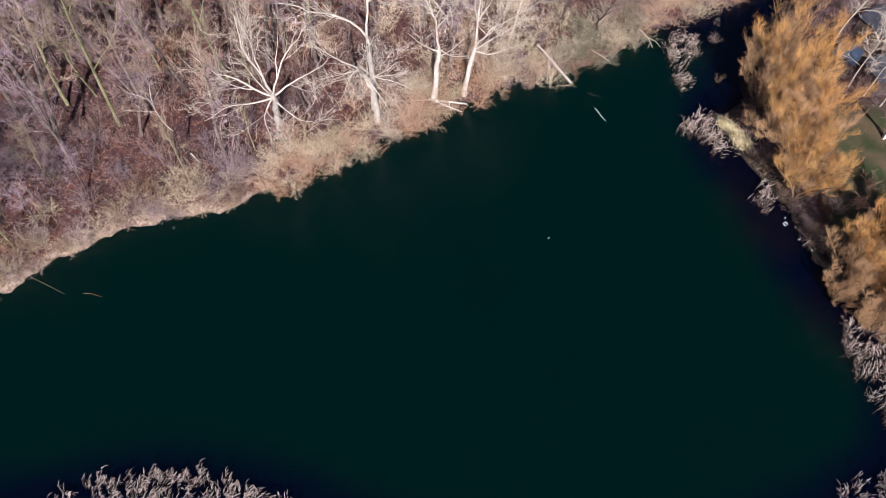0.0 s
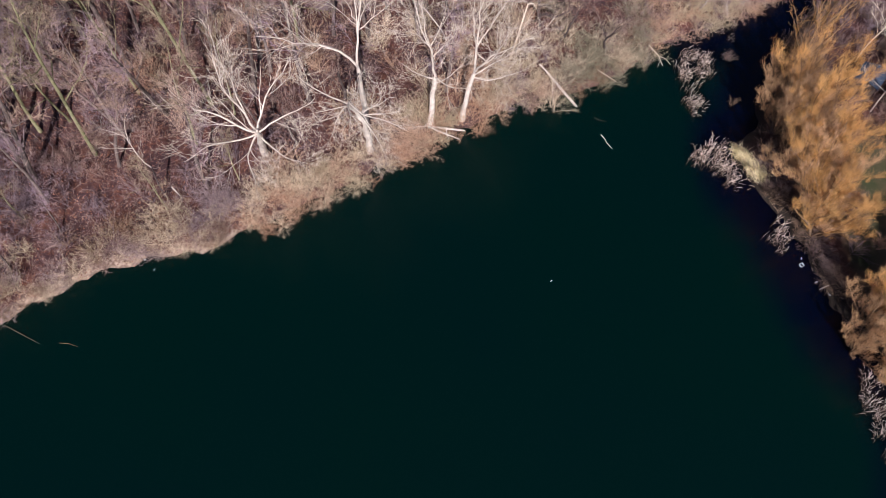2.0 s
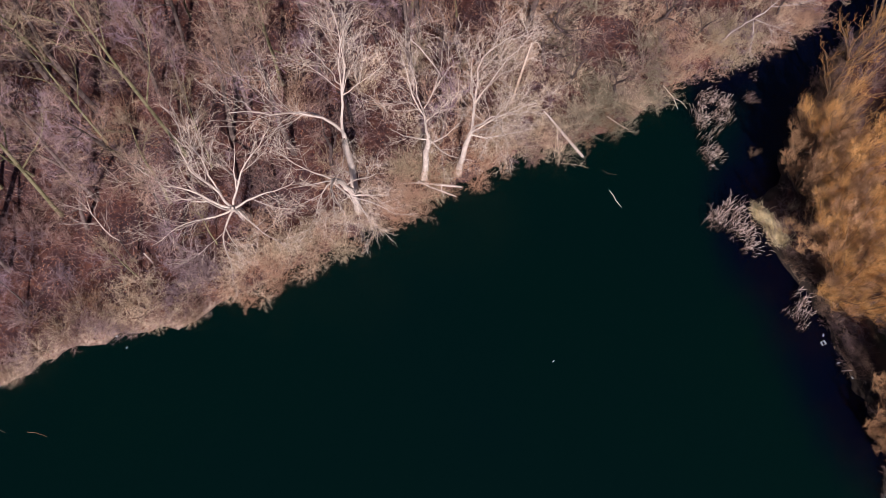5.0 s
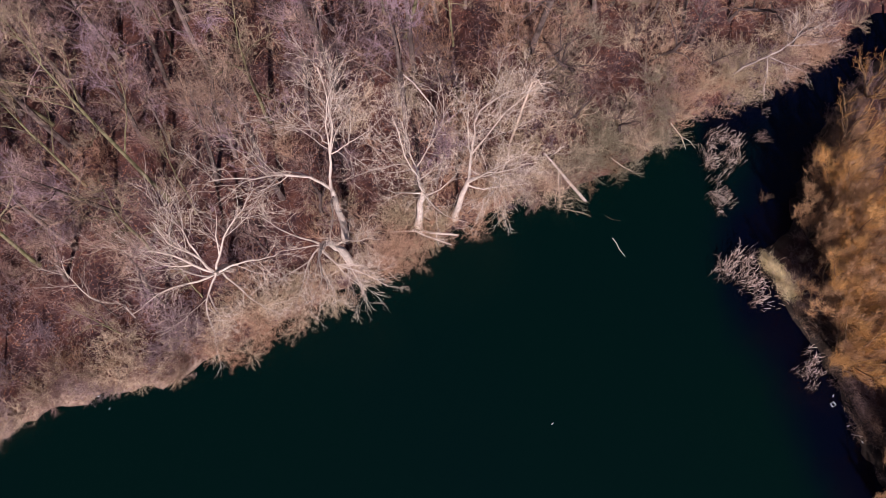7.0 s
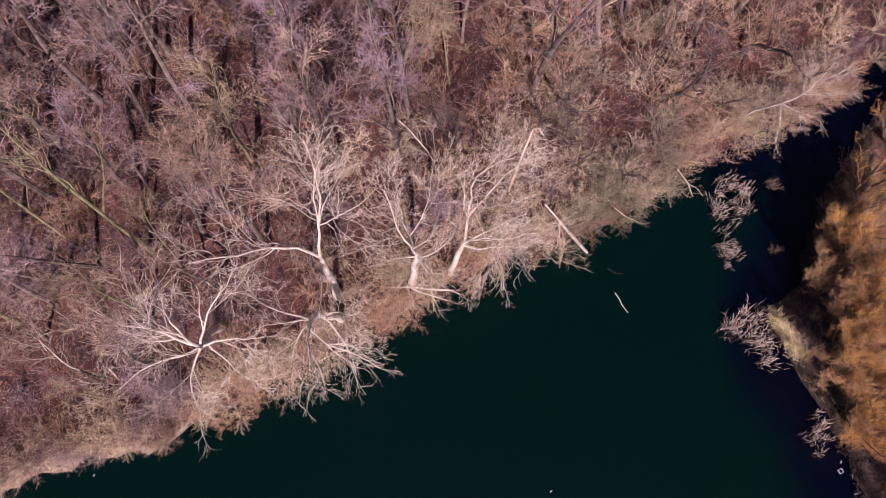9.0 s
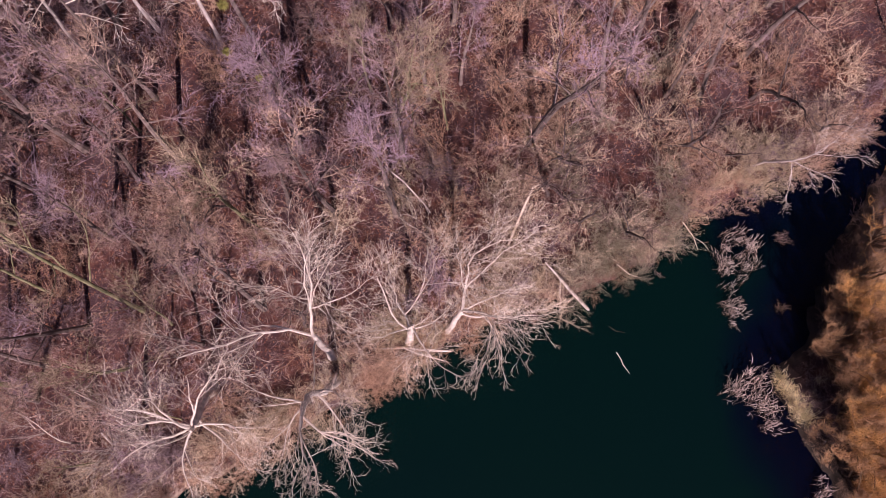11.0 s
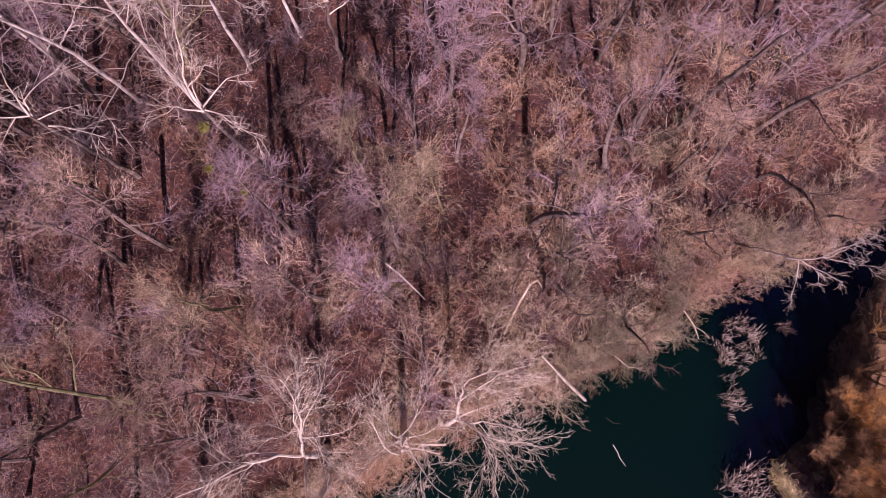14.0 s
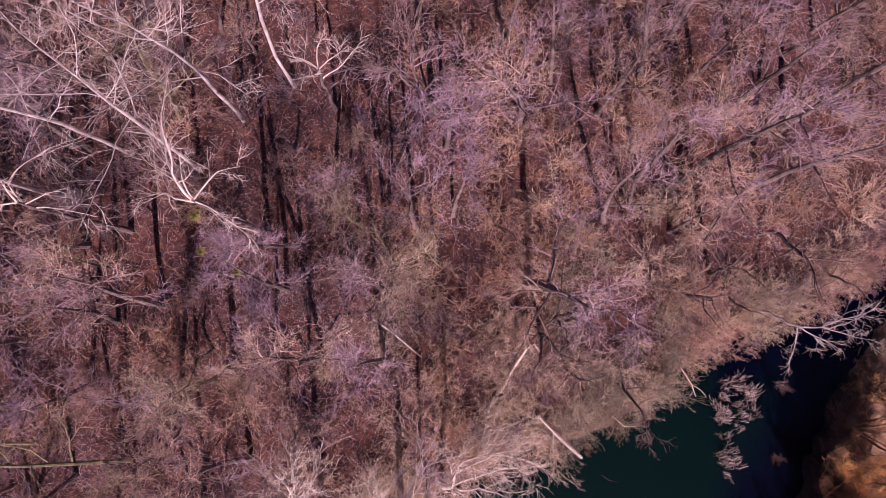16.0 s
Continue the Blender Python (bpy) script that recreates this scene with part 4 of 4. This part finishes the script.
# ---- leaf litter and twigs on the wood floor ----
def litter_stuff(name, label, material, n, seed, long_, wide):
    r_ = np.random.RandomState(seed)
    x, y = r_.uniform(-42, 34, n * 3), r_.uniform(24, 78, n * 3)
    u, v = (x + 60) / 0.25, y / 0.25
    d = LGRID[v.astype(int), u.astype(int)]
    ok = (d > 0.15) & ~((x > 18) & (y < 46 + (x - 19) * 0.64))
    x, y, d = x[ok][:n], y[ok][:n], d[ok][:n]
    z = height_at(x, y, d) + r_.uniform(0.015, 0.06, len(x))
    a = r_.uniform(0, 2 * np.pi, len(x))
    ln, wd = long_ * r_.uniform(0.4, 1.2, len(x)), wide * r_.uniform(0.5, 1.2, len(x))
    ca, sa = np.cos(a), np.sin(a)
    tilt = r_.uniform(-0.02, 0.12, len(x))
    p = np.stack([np.stack([x - sa * wd, y + ca * wd, z], 1), np.stack([x + sa * wd, y - ca * wd, z], 1), np.stack([x + ca * ln, y + sa * ln, z + tilt], 1)], 1)
    me_ = bpy.data.meshes.new(name)
    k = len(x)
    me_.vertices.add(3 * k)
    me_.vertices.foreach_set("co", p.astype(np.float32).ravel())
    me_.loops.add(3 * k)
    me_.loops.foreach_set("vertex_index", np.arange(3 * k, dtype=np.int32))
    me_.polygons.add(k)
    me_.polygons.foreach_set("loop_start", (np.arange(k) * 3).astype(np.int32))
    me_.materials.append(material)
    me_.update(calc_edges=True)
    tagged(new(name, me_), label, "litter", kind="stuff")


M["leaf"] = mat("leaf", (0.14, 0.056, 0.034), (0.30, 0.14, 0.08), 0.9, 0.7, 0, 15, 0.6)
M["floor_twig"] = mat("floor_twig", (0.25, 0.165, 0.14), (0.46, 0.335, 0.28), 0.9, 0.7, 0, 15, 0.5)
litter_stuff("fallen_leaves", "rust-brown fallen leaves on the wood floor", M["leaf"], 70000, 5, 0.14, 0.05)
litter_stuff("floor_twigs", "thin dead twigs lying on the wood floor", M["floor_twig"], 50000, 6, 0.75, 0.011)

# ---- the leaning white tree over the inlet ----
tagged(make_poplar("leaning_tree", 301, (19.6, 49.7), [(0.4, -0.5, 2.2), (1.0, -1.0, 4.3)], 0.075,
                   [(1, 2.3, 0.1, 3.0), (0.95, 0.9, -1.9, -0.5), (1, 2.7, 0.9, 2.2), (1, 2.9, -0.7, 1.9), (0.97, 1.7, -1.5, 0.5), (1, 3.2, 0.3, 1.2), (0.95, 1.6, -1.2, -0.8)], "pale_bark", "white_twig", 0.4, 0.0065),
       "pale bare tree leaning low over the shaded inlet", "tree")

# ---- mistletoe in the crowns ----
M["mistletoe"] = mat("mistletoe", (0.17, 0.165, 0.04), (0.29, 0.265, 0.07), 0.8, 6, 0, 30, 0.3)
for k, (x, y, z, r) in enumerate([(-8.9, 53.6, 12.5, 0.36), (-9.2, 52.2, 10.5, 0.3), (-7.8, 51.3, 9.5, 0.24)]):
    rg = random.Random(400 + k)
    w = Wood()
    for i in range(260):
        e = Vector((rg.gauss(0, 1), rg.gauss(0, 1), rg.gauss(0, 1))).normalized()
        w.spike(e * r * 0.1, e * r * rg.uniform(0.6, 1.05), 0.018)
    ob = new("mistletoe", w.mesh("mistletoe", M["mistletoe"]))
    ob.location = (x, y, z)
    tagged(ob, "round yellow-green mistletoe bunch in a bare crown", "mistletoe", "mistletoe bunches")

# ---- the mud spit with its tussock ----
for name_, colour, label_, n_, wide_ in (("dry_grass", "straw", "pale straw-coloured dry grass on the mud spit", 1150, 0.19), ("brown_grass", "bank_grass", "brown wet grass fringing the mud spit", 260, 0.40)):
    w = Wood()
    rg = random.Random(55)
    for i in range(n_):
        u = rg.random()
        x, y = 20.35 + 1.45 * u + rg.gauss(0, wide_) * (0.6 + 0.6 * u), 37.25 - 2.5 * u + rg.gauss(0, wide_)
        p = Vector((x, y, max(zt(x, y), 0.0) - 0.02))
        d_ = aim(rg.gauss(120, 70), rg.uniform(20, 75))
        n2_ = rg.uniform(0.2, 0.6)
        q = p + d_ * n2_ * 0.6
        w.tube([p, q, q + (d_ + Vector((0, 0, -0.7))).normalized() * n2_ * 0.45], [0.010, 0.014, 0.003], 3, False)
    tagged(new(name_, w.mesh(name_, M[colour])), label_, "grass", kind="stuff")


def low_bush(x, y, s, material, label, seed, flat=0.0):
    v, f = shrub(seed, 1.4, 1.1, 10, 9, 0.5, True)
    me_ = bpy.data.meshes.new("bush")
    me_.from_pydata((v * s).tolist(), [], f)
    me_.materials.append(M[material])
    ob_ = new("bush", me_)
    ob_.location = (x, y, max(zt(x, y), 0.0))
    return tagged(ob_, label, "bush")


low_bush(20.8, 41.2, 0.55, "umber_scrub", "small dull brown bush in the shaded inlet", 501)
low_bush(21.2, 45.2, 0.65, "umber_scrub", "small bare dark bush standing in the inlet", 502)
low_bush(22.4, 37.0, 0.7, "moss_twig", "small olive-green bush at the muddy edge", 503)
low_bush(29.2, 31.2, 0.9, "rose_scrub", "reddish bare bush at the meadow's edge", 504)
low_bush(28.2, 29.6, 1.0, "rose_scrub", "reddish bare bush at the meadow's edge", 505)


# ---- litter at the east edge ----
def box_bm(size, bevel=0.01):
    bm_ = bmesh.new()
    bmesh.ops.create_cube(bm_, size=1.0)
    bmesh.ops.scale(bm_, vec=size, verts=bm_.verts)
    if bevel:
        bmesh.ops.bevel(bm_, geom=list(bm_.edges), offset=bevel, segments=2, affect="EDGES")
    return bm_


def shift(bm_, x, y, z, turn=0.0):
    bmesh.ops.transform(bm_, matrix=pose(x, y, z, 0, 0, turn), verts=bm_.verts)
    return bm_


tub = new("plastic_tub")
tub.location = (23.2, 28.5, 0.05)
tub.rotation_euler = (0.1, 0.05, 0.5)
tub.scale = (0.6, 0.6, 0.6)
for dx, dy, sx, sy in ((0.19, 0, 0.03, 0.40), (-0.19, 0, 0.03, 0.40), (0, 0.19, 0.35, 0.03), (0, -0.19, 0.35, 0.03)):
    part("side", shift(box_bm((sx, sy, 0.22), 0.008), dx, dy, 0.0), M["plastic"], tub)
part("bottom", shift(box_bm((0.36, 0.36, 0.02), 0.004), 0, 0, -0.10), M["roof_blue"], tub)
tagged(tub, "open white plastic tub floating at the pond's edge", "tub")


def bottle(x, y, turn, s=1.0):
    root_ = new("plastic_bottle")
    root_.location = (x, y, max(zt(x, y), 0.0) + 0.04 * s)
    root_.rotation_euler = (0, radians(90), turn)
    bm_ = bmesh.new()
    ring = [(0.0, -0.14), (0.05, -0.14), (0.055, 0.05), (0.02, 0.12), (0.02, 0.14), (0.0, 0.14)]
    prev = None
    for rr, zz in ring:
        cur = [bm_.verts.new((max(rr, 0.001) * s * math.cos(a * math.pi / 4), max(rr, 0.001) * s * math.sin(a * math.pi / 4), zz * s)) for a in range(8)]
        if prev:
            for a in range(8):
                bm_.faces.new((prev[a], prev[(a + 1) % 8], cur[(a + 1) % 8], cur[a]))
        prev = cur
    part("body", bm_, M["plastic"], root_)
    cap = bmesh.new()
    bmesh.ops.create_cone(cap, cap_ends=True, segments=8, radius1=0.024 * s, radius2=0.024 * s, depth=0.03 * s)
    part("cap", shift(cap, 0, 0, 0.15 * s), M["roof_blue"], root_)
    tagged(root_, "discarded white plastic bottle lying at the water", "bottle", "stray plastic bottles")


for x, y, a, s_ in ((23.9, 27.3, 0.4, 0.75), (23.3, 29.0, 1.2, 0.65), (24.5, 26.4, 2.0, 0.6), (-18.9, 28.9, 0.3, 0.6), (-18.2, 28.2, 1.1, 0.5), (-20.2, 29.3, 2.2, 0.6), (22.6, 33.6, 0.9, 0.8), (7.1, 27.4, 0.7, 0.6)):
    bottle(x, y, a, s_)
stick("stake", "thin pale stake standing in the shallows", [(24.0, 26.9, -0.4), (24.05, 26.6, 1.1)], [0.025, 0.015], "dead_wood", "stake")
stick("floating_branch", "small pale twig floating by the inlet", [(10.9, 40.1, 0.01), (11.3, 39.8, 0.02), (11.8, 39.75, 0.01)], [0.012, 0.012, 0.008], "dark_stick", "branch")
stick("overhanging_branch", "pale bare branch dipping into the pond", [(15.4, 46.2, 0.5), (16.0, 45.3, 0.4), (16.3, 44.6, 0.1)], [0.04, 0.03, 0.015], "white_twig", "branch",
      extra=[([(16.0, 45.3, 0.4), (16.5, 45.0, 0.4), (16.9, 44.6, 0.15)], [0.02, 0.015, 0.01]), ([(16.1, 44.9, 0.25), (15.9, 44.5, 0.1)], [0.015, 0.008])])
stick("overhanging_branch", "pale bent branch leaning from the bank over water", [(11.3, 43.6, 0.9), (12.0, 43.0, 0.9), (12.8, 42.9, 0.3)], [0.025, 0.02, 0.01], "white_twig", "branch")

# ---- garden plot behind the willows ----
for x, y, h, seed in ((30.3, 44.8, 8.0, 601), (30.3, 40.3, 7.5, 602), (31.2, 39.4, 6.5, 603), (32.1, 38.4, 6.5, 604)):
    tr = make_tree("birch", seed, h, 0.048, "white_bark", "white_twig", (0.05, 0.02), None, 0.3, 10, 0.42, 38, 5, 4, 0.55, 0.010, 0.05, 4, 0.3)
    tr.location = (x, y, zt(x, y))
    tagged(tr, "slim white birch at the edge of the garden plot", "tree", "birches by the garden plot")
tr = make_tree("bare_tree", 611, 7.5, 0.10, "dark_bark", "dark_twig", (0, 0), None, 0.25, 8, 0.45, 45, 5, 5, 0.7, 0.011, 0.06, 4, 0.35)
tr.location = (31.9, 35.3, zt(31.9, 35.3))
tagged(tr, "dark bare fruit tree standing on the meadow", "tree")


def shed(x, y, turn, lx, ly, wall_h, rise, roof_mat, label, ridges=True):
    root_ = new("shed")
    root_.matrix_basis = pose(x, y, zt(x, y) - 0.05, 0, 0, turn)
    for sx in (-1, 1):
        n_ = max(4, round(ly / 0.2))
        for i in range(n_):
            part("board", shift(box_bm((0.03, ly / n_ - 0.012, wall_h), 0.003), sx * lx / 2, -ly / 2 + (i + 0.5) * ly / n_, wall_h / 2), M["boards"], root_)
        n_ = max(4, round(lx / 0.2))
        for i in range(n_):
            part("board", shift(box_bm((lx / n_ - 0.012, 0.03, wall_h), 0.003), -lx / 2 + (i + 0.5) * lx / n_, sx * ly / 2, wall_h / 2), M["boards"], root_)
    half = lx / 2 + 0.15
    for sx in (-1, 1):
        bm_ = bmesh.new()
        n_ = 2 * max(6, round(ly / 0.1))
        rows_ = []
        for i in range(n_ + 1):
            yy = -ly / 2 - 0.12 + (ly + 0.24) * i / n_
            up = (0.025 if i % 2 else 0.0) if ridges else 0.0
            rows_.append([bm_.verts.new((sx * half, yy, wall_h + up)), bm_.verts.new((0.0, yy, wall_h + rise + up)), bm_.verts.new((sx * half, yy, wall_h + up - 0.03)), bm_.verts.new((0.0, yy, wall_h + rise + up - 0.03))])
        for a_, b_ in zip(rows_, rows_[1:]):
            bm_.faces.new((a_[0], b_[0], b_[1], a_[1]))
            bm_.faces.new((a_[2], a_[3], b_[3], b_[2]))
            bm_.faces.new((a_[0], a_[2], b_[2], b_[0]))
        part("roof", bm_, M[roof_mat], root_)
    tagged(root_, label, "shed")


shed(30.0, 42.1, -38, 1.5, 1.6, 1.7, 0.3, "roof_blue", "small garden shed with a blue corrugated metal roof")
shed(33.0, 40.8, 12, 3.0, 2.2, 1.6, 0.3, "roof_grey", "low garden shed with grey sheet roofing", False)
shed(33.8, 45.4, 30, 2.4, 2.8, 1.5, 0.25, "roof_shaded", "weathered garden shed with sheet roofing coloured dark for shade", False)
rng = random.Random(91)
plot = []
while len(plot) < 70:
    x, y = rng.uniform(28.4, 38), rng.uniform(38.6, 52)
    if shore_gap(x, y) < 0.6 or any(math.hypot(x - a, y - b_) < g for a, b_, g in ((30.0, 42.1, 1.3), (33.0, 40.8, 1.9), (33.8, 45.4, 2.0))):
        continue
    plot.append((x, y, zt(x, y), rng.uniform(0, 6.28), rng.uniform(0.5, 0.95), rng.randrange(8)))
scatter("garden_scrub", "dark purplish leafless scrub round the garden sheds", M["grey_scrub"], shapes, plot)
post = new("post", None)
post.location = (31.6, 35.5, zt(31.6, 35.5))
part("shaft", shift(box_bm((0.22, 0.22, 0.8), 0.01), 0, 0, 0.4), M["white_paint"], post)
part("top", shift(box_bm((0.26, 0.26, 0.06), 0.01), 0, 0, 0.83), M["white_paint"], post)
tagged(post, "short white-painted post standing in the meadow", "post")

# ---- dry grass along the open western bank ----
w = Wood()
rg = random.Random(77)
for (ax, ay), (bx, by) in zip(RING[:-1], RING[1:]):
    if not (-40 < ax < 16 and ay > 14 and by > 14) and not (20 < ax < 26 and 24 < ay < 34):
        continue
    span = math.hypot(bx - ax, by - ay)
    out = Vector((-(by - ay), bx - ax)) / span
    for i in range(int(span * (190 if ax < -12 else 150 if ax > 20 else 40))):
        u, g = rg.random(), rg.uniform(-0.05, 1.3)
        x, y = ax + (bx - ax) * u + out.x * g, ay + (by - ay) * u + out.y * g
        if noise.noise(Vector((x * 0.8, y * 0.8, 2.0))) < -0.1:
            continue
        p = Vector((x, y, zt(x, y) - 0.03))
        w.spike(p, p + aim(rg.gauss(300, 60), rg.uniform(10, 70)) * rg.uniform(0.15, 0.5), 0.013)
tagged(new("bank_grass", w.mesh("bank_grass", M["bank_grass"])), "tufts of dry tan grass along the banks", "grass", kind="stuff")
